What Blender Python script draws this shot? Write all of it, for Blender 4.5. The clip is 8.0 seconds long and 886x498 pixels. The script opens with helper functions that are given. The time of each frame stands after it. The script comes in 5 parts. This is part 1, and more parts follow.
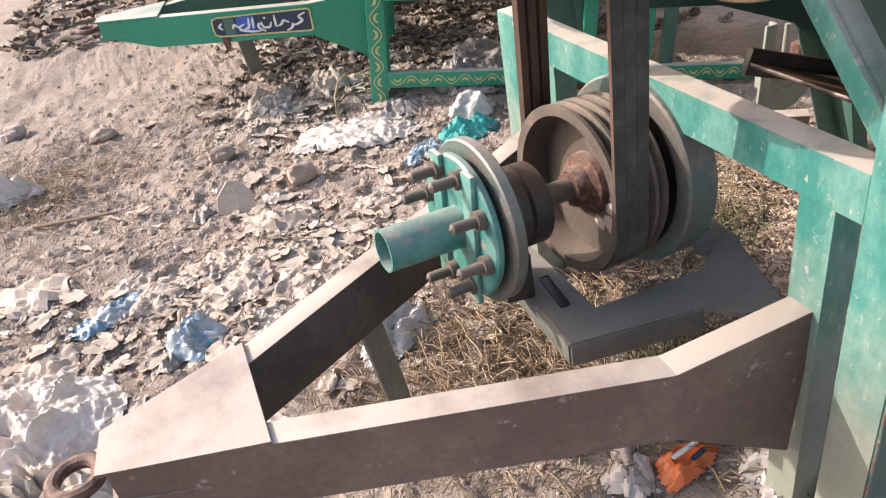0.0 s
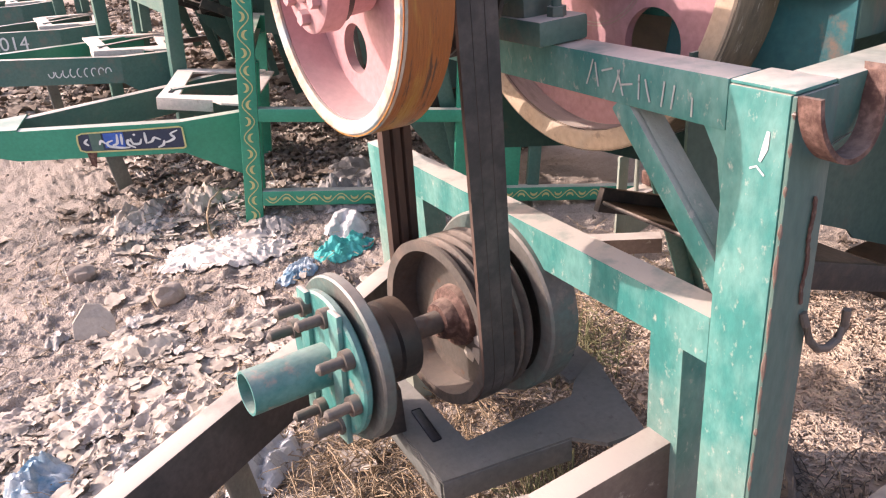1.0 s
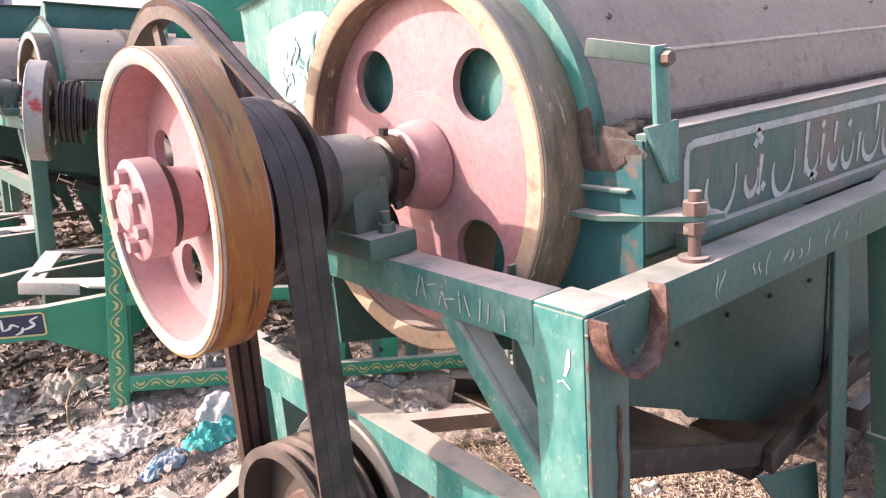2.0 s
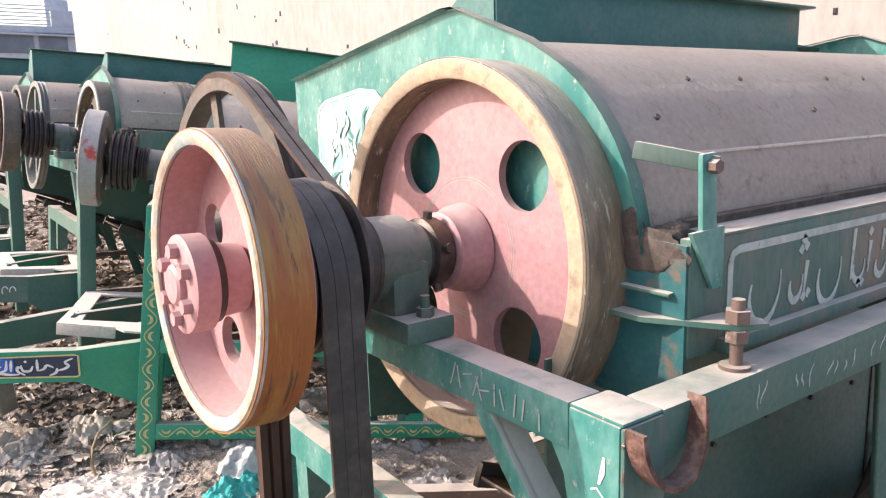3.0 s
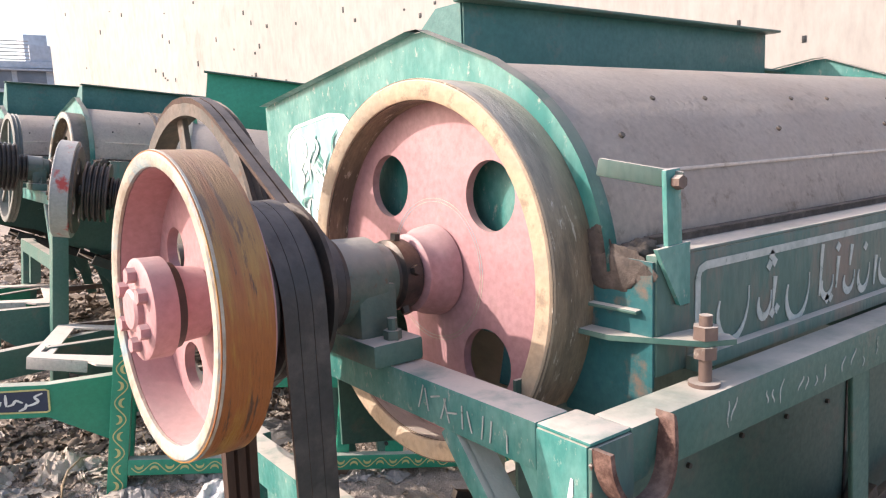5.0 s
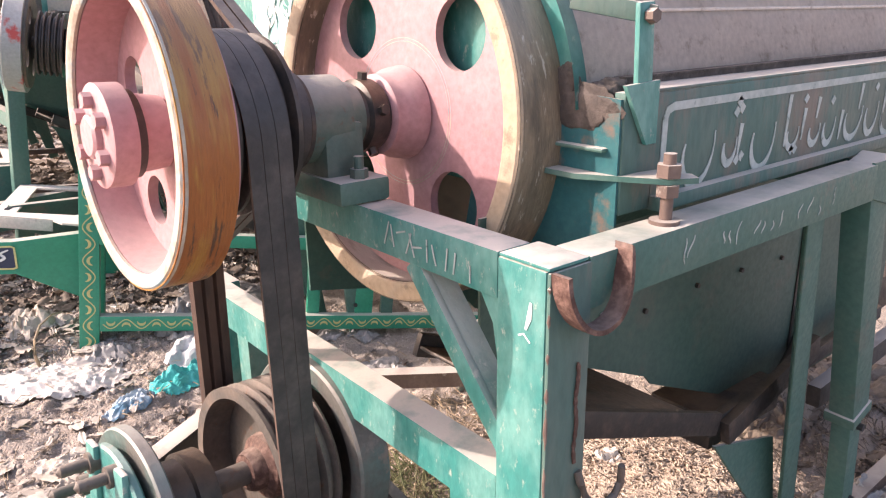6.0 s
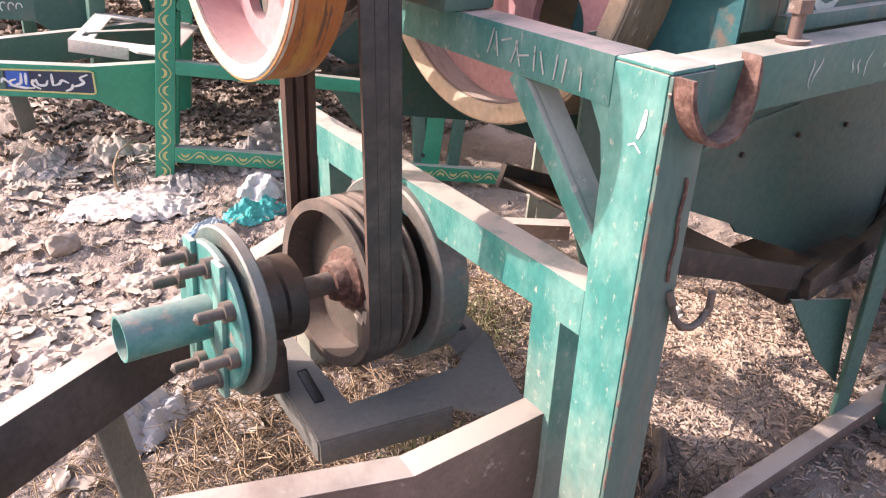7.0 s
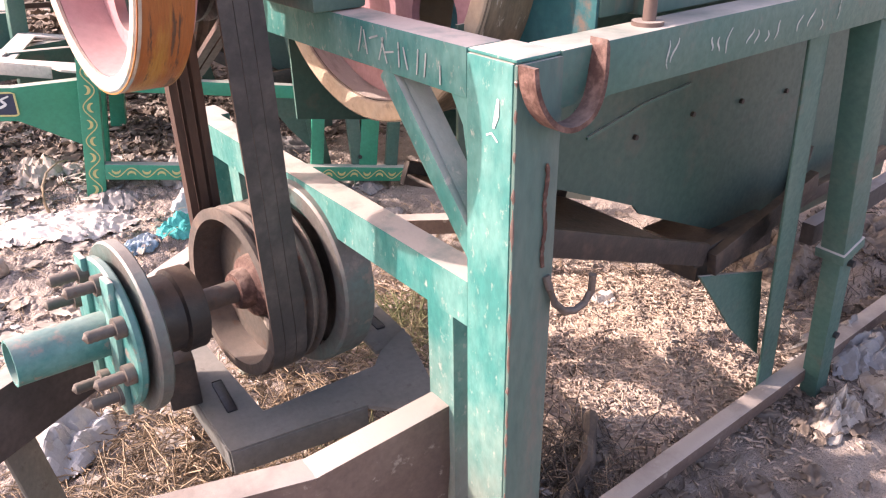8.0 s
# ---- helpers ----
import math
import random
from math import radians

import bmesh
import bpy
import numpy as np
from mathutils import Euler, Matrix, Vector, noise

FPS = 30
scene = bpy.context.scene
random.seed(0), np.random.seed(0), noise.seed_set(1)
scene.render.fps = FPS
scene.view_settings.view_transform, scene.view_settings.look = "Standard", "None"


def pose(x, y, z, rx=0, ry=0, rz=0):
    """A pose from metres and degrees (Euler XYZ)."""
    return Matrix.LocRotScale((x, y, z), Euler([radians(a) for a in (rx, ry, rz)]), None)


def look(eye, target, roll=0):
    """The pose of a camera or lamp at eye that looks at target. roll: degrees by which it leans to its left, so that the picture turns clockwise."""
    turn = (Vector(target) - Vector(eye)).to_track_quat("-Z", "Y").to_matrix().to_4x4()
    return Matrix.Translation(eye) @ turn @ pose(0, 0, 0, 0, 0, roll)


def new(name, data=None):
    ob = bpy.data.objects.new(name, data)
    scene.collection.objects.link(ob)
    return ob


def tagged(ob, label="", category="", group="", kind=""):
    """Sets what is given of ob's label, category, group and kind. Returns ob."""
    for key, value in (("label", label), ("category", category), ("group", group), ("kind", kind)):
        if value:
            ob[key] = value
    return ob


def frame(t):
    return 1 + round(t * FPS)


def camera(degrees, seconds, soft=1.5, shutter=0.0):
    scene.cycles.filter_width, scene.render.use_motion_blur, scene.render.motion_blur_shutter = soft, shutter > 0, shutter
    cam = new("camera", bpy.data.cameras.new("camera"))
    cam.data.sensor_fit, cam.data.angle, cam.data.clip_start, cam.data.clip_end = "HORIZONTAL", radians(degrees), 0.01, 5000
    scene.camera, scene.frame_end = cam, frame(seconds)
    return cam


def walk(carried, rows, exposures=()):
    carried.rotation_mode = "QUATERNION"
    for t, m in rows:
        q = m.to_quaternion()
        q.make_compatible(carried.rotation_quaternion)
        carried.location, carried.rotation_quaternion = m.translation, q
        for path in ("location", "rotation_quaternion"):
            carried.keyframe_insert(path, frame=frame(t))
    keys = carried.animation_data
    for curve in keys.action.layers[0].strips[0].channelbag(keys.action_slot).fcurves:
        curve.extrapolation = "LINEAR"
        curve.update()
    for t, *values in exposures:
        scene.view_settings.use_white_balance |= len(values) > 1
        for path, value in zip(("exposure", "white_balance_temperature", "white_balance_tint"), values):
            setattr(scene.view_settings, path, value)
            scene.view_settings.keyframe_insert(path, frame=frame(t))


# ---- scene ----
cam = camera(61.6, 8.0, soft=1.2)
PATH = [
    (0, (-0.665, -0.442, 1.117), (-0.175, 1.166, 0.035), -10.7),
    (0.5, (-0.645, -0.429, 1.127), (0.027, 1.147, 0.096), -8.1),
    (1, (-0.63, -0.431, 1.155), (0.228, 1.147, 0.276), -5.7),
    (1.5, (-0.591, -0.45, 1.188), (0.483, 1.072, 0.459), -4.4),
    (2, (-0.556, -0.482, 1.227), (0.631, 1.042, 0.71), -4.7),
    (2.2, (-0.553, -0.486, 1.237), (0.603, 1.071, 0.745), -4.8),
    (3.3, (-0.562, -0.464, 1.277), (0.567, 1.152, 0.936), -0.4),
    (3.5, (-0.559, -0.459, 1.275), (0.531, 1.181, 0.925), -0.2),
    (4, (-0.56, -0.456, 1.274), (0.542, 1.173, 0.908), -1.3),
    (4.5, (-0.561, -0.451, 1.272), (0.54, 1.19, 0.962), -2.5),
    (4.7, (-0.552, -0.46, 1.27), (0.595, 1.157, 1.003), -2.1),
    (5.8, (-0.524, -0.502, 1.21), (0.728, 0.963, 0.676), -1.9),
    (6, (-0.539, -0.489, 1.204), (0.662, 0.99, 0.594), -0.8),
    (6.5, (-0.572, -0.474, 1.16), (0.552, 0.988, 0.384), 0.3),
    (7, (-0.595, -0.469, 1.126), (0.417, 0.987, 0.202), 1.6),
    (7.5, (-0.552, -0.515, 1.127), (0.536, 0.872, 0.181), 2.7),
    (8, (-0.507, -0.538, 1.126), (0.568, 0.871, 0.199), -1.1),
]
walk(cam, [(t, look(eye, target, roll)) for t, eye, target, roll in PATH], exposures=[(0, 1.2, 6850, 18), (1.5, 1.46, 6850, 30), (2.2, 1.5, 6850, 25), (3.3, 1.2, 6620, 16), (4.7, 1.2, 6620, 16), (6, 1.5, 6850, 23), (7, 1.56, 6850, 28), (8, 1.7, 6900, 31)])

# ---- light ----
SUN = Vector((-1.0, 0.745, 0.81)).normalized()
world = bpy.data.worlds.new("sky")
scene.world = world
world.use_nodes = True
wn = world.node_tree
sky = wn.nodes.new("ShaderNodeTexSky")
sky.sky_type = "NISHITA"
sky.sun_disc = False
sky.sun_elevation = math.asin(SUN.z)
sky.sun_rotation = math.atan2(SUN.x, SUN.y)
sky.dust_density = 3.0
sky.air_density = 1.0
sky.ozone_density = 0.7
wn.links.new(sky.outputs[0], wn.nodes["Background"].inputs[0])
wn.nodes["Background"].inputs[1].default_value = 0.15
sun = new("sun", bpy.data.lights.new("sun", "SUN"))
sun.data.energy = 2.5
sun.data.angle = radians(0.6)
sun.data.color = (1.0, 0.94, 0.86)
sun.matrix_world = look(SUN * 20, (0, 0, 0))


# ---- materials ----
def mat(name, c1, c2, rough=0.6, metal=0.0, scale=14.0, lo=0.45, hi=0.62, dust=0.0, dust_col=(0.6, 0.52, 0.45), bump=0.25,
        fine=90.0, stretch=(1, 1, 1), c3=None, c3lo=0.6, c3hi=0.68, c3scale=40.0, island=0.0, splash=0.0, lumps=0.0):
    m = bpy.data.materials.new(name)
    m.use_nodes = True
    nt = m.node_tree
    b = nt.nodes["Principled BSDF"]
    N, L = nt.nodes.new, nt.links.new
    tc = N("ShaderNodeTexCoord")
    mp = N("ShaderNodeMapping")
    mp.inputs["Scale"].default_value = stretch
    L(tc.outputs["Object"], mp.inputs[0])

    def nz(sc, det=6.0, r=0.6):
        n = N("ShaderNodeTexNoise")
        n.inputs["Scale"].default_value, n.inputs["Detail"].default_value, n.inputs["Roughness"].default_value = sc, det, r
        L(mp.outputs[0], n.inputs["Vector"])
        return n.outputs[0]

    def rng(v, a, z, to=1.0):
        r = N("ShaderNodeMapRange")
        r.inputs[1].default_value, r.inputs[2].default_value, r.inputs[4].default_value = a, z, to
        L(v, r.inputs[0])
        return r.outputs[0]

    def mix(f, a, z):
        x = N("ShaderNodeMix")
        x.data_type = "RGBA"
        L(f, x.inputs[0])
        for v, i in ((a, 6), (z, 7)):
            if isinstance(v, tuple):
                x.inputs[i].default_value = (*v, 1)
            else:
                L(v, x.inputs[i])
        return x.outputs[2]

    big, small = nz(scale), nz(fine, 4.0)
    col = mix(rng(big, lo, hi), c1, c2)
    col = mix(rng(small, 0.35, 0.75, 0.45), col, tuple(0.55 * v for v in c1))
    if c3:
        col = mix(rng(nz(c3scale, 8.0, 0.7), c3lo, c3hi), col, c3)
    if dust:
        ge = N("ShaderNodeNewGeometry")
        sp = N("ShaderNodeSeparateXYZ")
        L(ge.outputs["Normal"], sp.inputs[0])
        up = rng(sp.outputs[2], 0.25, 0.95, dust)
        mu = N("ShaderNodeMath")
        mu.operation = "MULTIPLY"
        L(up, mu.inputs[0])
        L(rng(big, 0.18, 0.5), mu.inputs[1])
        col = mix(mu.outputs[0], col, dust_col)
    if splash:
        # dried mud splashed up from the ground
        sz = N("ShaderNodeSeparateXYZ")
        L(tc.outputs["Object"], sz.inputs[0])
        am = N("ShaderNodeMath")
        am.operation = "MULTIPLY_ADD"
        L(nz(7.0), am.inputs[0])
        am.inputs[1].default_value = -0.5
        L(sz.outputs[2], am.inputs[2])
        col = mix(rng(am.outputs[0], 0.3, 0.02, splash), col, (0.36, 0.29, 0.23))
    if island:
        gi = N("ShaderNodeNewGeometry")
        col = mix(rng(gi.outputs["Random Per Island"], 0.0, 1.0, island), col, tuple(0.4 * v for v in c1))
    L(col, b.inputs["Base Color"])
    b.inputs["Metallic"].default_value = metal
    ro = N("ShaderNodeMapRange")
    ro.inputs[3].default_value, ro.inputs[4].default_value = max(0.05, rough - 0.12), min(1.0, rough + 0.15)
    L(small, ro.inputs[0])
    L(ro.outputs[0], b.inputs["Roughness"])
    bp = N("ShaderNodeBump")
    bp.inputs["Strength"].default_value, bp.inputs["Distance"].default_value = bump, 0.004
    ad = N("ShaderNodeMath")
    L(big, ad.inputs[0])
    L(small, ad.inputs[1])
    if lumps:
        bp.inputs["Distance"].default_value = 0.012
        am2 = N("ShaderNodeMath")
        am2.operation = "MULTIPLY_ADD"
        L(nz(lumps, 5.0, 0.55), am2.inputs[0])
        am2.inputs[1].default_value = 1.6
        L(ad.outputs[0], am2.inputs[2])
        L(am2.outputs[0], bp.inputs["Height"])
    else:
        L(ad.outputs[0], bp.inputs["Height"])
    L(bp.outputs[0], b.inputs["Normal"])
    return m


RUST = (0.13, 0.055, 0.03)
M = dict(
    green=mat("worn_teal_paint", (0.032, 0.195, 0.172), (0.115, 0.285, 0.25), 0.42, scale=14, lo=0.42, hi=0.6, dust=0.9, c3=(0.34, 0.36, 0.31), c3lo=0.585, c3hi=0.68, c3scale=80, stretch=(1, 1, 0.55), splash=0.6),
    pipe_teal=mat("scuffed_teal_pipe_paint", (0.035, 0.19, 0.17), (0.1, 0.26, 0.23), 0.45, scale=18, dust=0.3, c3=(0.25, 0.2, 0.16), c3lo=0.57, c3hi=0.66, c3scale=30),
    teal_iron=mat("worn_teal_on_iron", (0.13, 0.12, 0.105), (0.09, 0.15, 0.135), 0.5, metal=0.15, scale=8, lo=0.45, hi=0.6, dust=0.4, c3=(0.2, 0.17, 0.14), c3lo=0.58, c3hi=0.66, c3scale=20),
    # the same teal paint darkened for shaded sides; dark green machines use it too
    shade_green=mat("shaded_dark_teal_paint", (0.04, 0.13, 0.106), (0.08, 0.148, 0.12), 0.5, scale=5, lo=0.35, hi=0.65, dust=0.85, c3=(0.15, 0.13, 0.105), c3lo=0.56, c3hi=0.75, c3scale=9),
    chute=mat("faded_olive_teal_sheet", (0.04, 0.1, 0.08), (0.075, 0.116, 0.093), 0.5, scale=2.2, lo=0.35, hi=0.65, dust=0.6, c3=(0.12, 0.11, 0.088), c3lo=0.54, c3hi=0.74, c3scale=5, bump=0.12),
    hop_teal=mat("dark_hopper_teal", (0.02, 0.125, 0.115), (0.045, 0.155, 0.14), 0.5, scale=4, dust=0.6, c3=(0.1, 0.125, 0.11), c3lo=0.56, c3hi=0.7, c3scale=9),
    # teal darkened to hold the skirt's shade, with brown dirt blotches
    blue_teal=mat("shade_dark_teal_paint", (0.012, 0.1, 0.11), (0.03, 0.13, 0.13), 0.45, scale=8, dust=0.8, c3=(0.15, 0.105, 0.08), c3lo=0.54, c3hi=0.66, c3scale=14),
    emerald=mat("emerald_paint", (0.012, 0.25, 0.15), (0.02, 0.3, 0.19), 0.4, scale=4, lo=0.4, hi=0.7, dust=0.75, bump=0.08),
    pink=mat("pink_paint", (0.41, 0.205, 0.212), (0.48, 0.28, 0.283), 0.55, scale=6, lo=0.35, hi=0.7, dust=0.45, dust_col=(0.5, 0.42, 0.385), bump=0.14, c3=(0.36, 0.2, 0.18), c3lo=0.6, c3hi=0.72, c3scale=24),
    orange=mat("chipped_orange_paint", (0.3, 0.095, 0.022), (0.36, 0.185, 0.035), 0.4, scale=3.2, lo=0.47, hi=0.55, dust=0.75, dust_col=(0.34, 0.23, 0.155), c3=(0.085, 0.038, 0.02), c3lo=0.57, c3hi=0.62, c3scale=9, stretch=(9, 1, 1), fine=45, bump=0.4),
    worn_rim=mat("worn_brown_rim", (0.14, 0.108, 0.075), (0.27, 0.2, 0.13), 0.55, scale=9, lo=0.42, hi=0.58, dust=0.7, c3=(0.46, 0.39, 0.31), c3lo=0.61, c3hi=0.64, c3scale=26, stretch=(4, 1, 1), fine=60, bump=0.4),
    cream=mat("cream_rim_edge", (0.46, 0.39, 0.31), (0.34, 0.27, 0.2), 0.65, scale=22, dust=0.3, c3=(0.24, 0.32, 0.34), c3lo=0.48, c3hi=0.58, c3scale=9, bump=0.6),
    yellow=mat("ochre_rim_edge", (0.48, 0.35, 0.235), (0.38, 0.3, 0.22), 0.6, scale=12, dust=0.3, c3=(0.27, 0.2, 0.14), c3lo=0.56, c3hi=0.66, bump=0.3),
    rubber=mat("black_belt_rubber", (0.042, 0.039, 0.038), (0.08, 0.07, 0.064), 0.55, scale=20, dust=0.45, dust_col=(0.25, 0.2, 0.17), bump=0.15),
    old_belt=mat("brown_frayed_belt", (0.09, 0.05, 0.035), (0.05, 0.032, 0.026), 0.75, scale=25, stretch=(1, 1, 0.2)),
    iron=mat("dusty_cast_iron", (0.1, 0.085, 0.072), (0.16, 0.12, 0.095), 0.65, metal=0.2, scale=16, dust=0.4, dust_col=(0.34, 0.28, 0.23), c3=RUST, c3lo=0.6, c3hi=0.7),
    rust=mat("rusty_steel", (0.085, 0.04, 0.03), (0.2, 0.115, 0.088), 0.8, metal=0.1, scale=70, dust=0.3, dust_col=(0.4, 0.31, 0.25), bump=0.6),
    grease=mat("greasy_dark_steel", (0.04, 0.036, 0.034), (0.08, 0.06, 0.05), 0.45, metal=0.3, scale=22, dust=0.35, dust_col=(0.3, 0.18, 0.1)),
    bearing=mat("grey_green_bearing_paint", (0.06, 0.115, 0.098), (0.12, 0.13, 0.108), 0.5, scale=9, dust=0.6, c3=(0.1, 0.06, 0.04)),
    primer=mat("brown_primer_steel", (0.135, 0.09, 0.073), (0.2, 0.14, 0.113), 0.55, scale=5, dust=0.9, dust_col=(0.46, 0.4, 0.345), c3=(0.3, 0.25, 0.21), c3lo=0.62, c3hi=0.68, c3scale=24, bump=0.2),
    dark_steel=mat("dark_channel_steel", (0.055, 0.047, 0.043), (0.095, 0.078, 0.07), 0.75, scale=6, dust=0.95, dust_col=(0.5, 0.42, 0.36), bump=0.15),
    grey_plate=mat("dusty_grey_plate", (0.145, 0.152, 0.138), (0.205, 0.2, 0.178), 0.6, scale=6, dust=0.3, dust_col=(0.36, 0.31, 0.26), c3=(0.1, 0.09, 0.08), bump=0.2),
    drum=mat("dusty_sheet_metal", (0.6, 0.505, 0.435), (0.68, 0.585, 0.51), 0.7, scale=3, lo=0.35, hi=0.65, dust=0.6, dust_col=(0.74, 0.66, 0.59), bump=0.4, c3=(0.36, 0.28, 0.22), c3lo=0.55, c3hi=0.7, c3scale=30),
    dirt=mat("caked_brown_dirt", (0.065, 0.05, 0.042), (0.115, 0.09, 0.075), 0.9, scale=30, bump=1.0, dust=0.15, dust_col=(0.32, 0.25, 0.2)),
    wash=mat("thin_whitewash", (0.4, 0.58, 0.56), (0.22, 0.47, 0.44), 0.7, scale=20, bump=0.1, c3=(0.5, 0.58, 0.56), c3lo=0.55, c3hi=0.65, c3scale=30, stretch=(1, 1, 0.4)),
    white=mat("white_brush_paint", (0.72, 0.74, 0.72), (0.6, 0.64, 0.62), 0.6, scale=30, bump=0.1, c3=(0.2, 0.33, 0.3), c3lo=0.62, c3hi=0.66),
    faded=mat("faded_grey_white_paint", (0.44, 0.47, 0.44), (0.33, 0.38, 0.35), 0.65, scale=30, bump=0.1, c3=(0.13, 0.17, 0.145), c3lo=0.6, c3hi=0.66, c3scale=60),
    ochre=mat("ochre_scroll_paint", (0.55, 0.52, 0.22), (0.45, 0.45, 0.2), 0.6, scale=25, bump=0.1),
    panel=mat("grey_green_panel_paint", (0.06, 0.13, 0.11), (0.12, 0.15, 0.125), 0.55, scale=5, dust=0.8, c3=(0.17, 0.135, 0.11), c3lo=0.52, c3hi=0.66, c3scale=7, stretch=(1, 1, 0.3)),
    sign=mat("navy_sign_paint", (0.02, 0.035, 0.07), (0.03, 0.05, 0.1), 0.45, scale=6, bump=0.05),
    blue=mat("blue_sign_patch", (0.02, 0.09, 0.4), (0.03, 0.12, 0.45), 0.5, scale=8, bump=0.05),
    grey_paint=mat("silver_rim_paint", (0.3, 0.31, 0.3), (0.4, 0.38, 0.36), 0.5, scale=7, dust=0.4, c3=(0.4, 0.05, 0.04), c3lo=0.57, c3hi=0.63, c3scale=5),
    plaster=mat("sunlit_lime_plaster", (0.47, 0.44, 0.405), (0.42, 0.385, 0.35), 0.9, scale=0.5, lo=0.35, hi=0.7, fine=14, bump=0.5, c3=(0.34, 0.29, 0.25), c3lo=0.58, c3hi=0.74, c3scale=2, stretch=(1, 1, 0.3)),
    concrete=mat("grey_concrete", (0.44, 0.48, 0.54), (0.5, 0.54, 0.58), 0.85, scale=0.6, fine=9),
    pane=mat("hazy_window_glass", (0.13, 0.16, 0.2), (0.18, 0.2, 0.24), 0.3, scale=2),
    dark=mat("dark_window_void", (0.02, 0.022, 0.025), (0.03, 0.03, 0.03), 0.4, scale=2),
    soil=mat("dry_dirt", (0.35, 0.285, 0.235), (0.44, 0.365, 0.305), 0.95, scale=3.2, lo=0.35, hi=0.65, fine=150, bump=1.0, c3=(0.3, 0.235, 0.19), c3lo=0.55, c3hi=0.7, c3scale=22, lumps=24),
    straw=mat("dry_straw", (0.36, 0.26, 0.16), (0.48, 0.36, 0.24), 0.85, scale=9, island=0.6),
    chaff=mat("corn_chaff", (0.58, 0.45, 0.35), (0.66, 0.53, 0.42), 0.85, scale=14, island=0.25),
    leaf=mat("dry_brown_leaf", (0.2, 0.155, 0.12), (0.29, 0.225, 0.17), 0.85, scale=14, island=0.5),
    grass=mat("half_dry_grass", (0.14, 0.15, 0.06), (0.3, 0.26, 0.14), 0.8, scale=9, island=0.5),
    twig=mat("grey_twigs", (0.11, 0.085, 0.065), (0.2, 0.15, 0.11), 0.9, scale=14),
    husk=mat("pale_husk_and_paper", (0.48, 0.405, 0.33), (0.6, 0.52, 0.44), 0.85, scale=6, lo=0.4, hi=0.6, c3=(0.42, 0.34, 0.27), c3lo=0.56, c3hi=0.7, c3scale=14, island=0.5),
    ash=mat("grey_soiled_plastic", (0.31, 0.285, 0.265), (0.44, 0.41, 0.38), 0.45, scale=8, c3=(0.2, 0.175, 0.155), c3lo=0.55, c3hi=0.66, c3scale=11, island=0.5),
    clod=mat("dirt_clod", (0.38, 0.305, 0.25), (0.47, 0.385, 0.32), 0.95, scale=20, bump=0.8, island=0.2),
    sheet=mat("white_plastic_sheet", (0.64, 0.58, 0.52), (0.54, 0.47, 0.41), 0.55, scale=7, c3=(0.42, 0.34, 0.28), c3lo=0.54, c3hi=0.7, c3scale=10),
    teal_cloth=mat("turquoise_cloth", (0.04, 0.42, 0.38), (0.08, 0.52, 0.47), 0.8, scale=20),
    blue_bag=mat("blue_plastic_bag", (0.12, 0.24, 0.33), (0.46, 0.5, 0.52), 0.45, scale=16, lo=0.42, hi=0.58),
    clear_bag=mat("hazy_clear_plastic", (0.42, 0.41, 0.4), (0.6, 0.58, 0.55), 0.25, scale=11),
    packet=mat("orange_packet", (0.75, 0.16, 0.04), (0.7, 0.2, 0.06), 0.35, scale=9, bump=0.1),
    stone=mat("pale_broken_stone", (0.5, 0.42, 0.36), (0.4, 0.33, 0.28), 0.9, scale=18, bump=0.6),
)


# ---- mesh helpers ----
def empty(name, m=None):
    ob = new(name)
    ob.empty_display_size = 0.1
    if m is not None:
        ob.matrix_basis = m
    return ob


def part(name, bm, material, parent=None, label="", smooth=35):
    me = bpy.data.meshes.new(name)
    bmesh.ops.recalc_face_normals(bm, faces=bm.faces)
    for f in bm.faces:
        f.smooth = smooth > 0
    for e in bm.edges:
        if smooth and len(e.link_faces) == 2 and e.calc_face_angle(0) > radians(smooth):
            e.smooth = False
    bm.to_mesh(me)
    bm.free()
    me.materials.append(M[material] if isinstance(material, str) else material)
    ob = new(name, me)
    ob.parent = parent
    return tagged(ob, label) if label else ob


def bars(*specs):
    """One bmesh of bevelled bars: each (p0, p1, across, high[, up])."""
    bm = bmesh.new()
    for s in specs:
        bar(bm, *s)
    return bm


def bar(bm, p0, p1, w, h, up=(0, 0, 1), bev=0.0035):
    p0, p1, up = Vector(p0), Vector(p1), Vector(up)
    d = p1 - p0
    x = d.normalized()
    y = up.cross(x).normalized()
    z = x.cross(y)
    m = Matrix((x, y, z)).transposed().to_4x4()
    m.translation = (p0 + p1) / 2
    r = bmesh.ops.create_cube(bm, size=1, matrix=m @ Matrix.Diagonal((d.length, w, h, 1)))
    if bev:
        bmesh.ops.bevel(bm, geom=list({e for v in r["verts"] for e in v.link_edges}), offset=bev, segments=2, affect="EDGES", profile=0.6)


def block(a, b, bev=0.0035):
    bm = bmesh.new()
    r = bmesh.ops.create_cube(bm, size=1, matrix=Matrix.Translation((Vector(a) + Vector(b)) / 2) @ Matrix.Diagonal((*(Vector(b) - Vector(a)), 1)))
    if bev:
        bmesh.ops.bevel(bm, geom=bm.edges[:], offset=bev, segments=2, affect="EDGES", profile=0.6)
    return bm


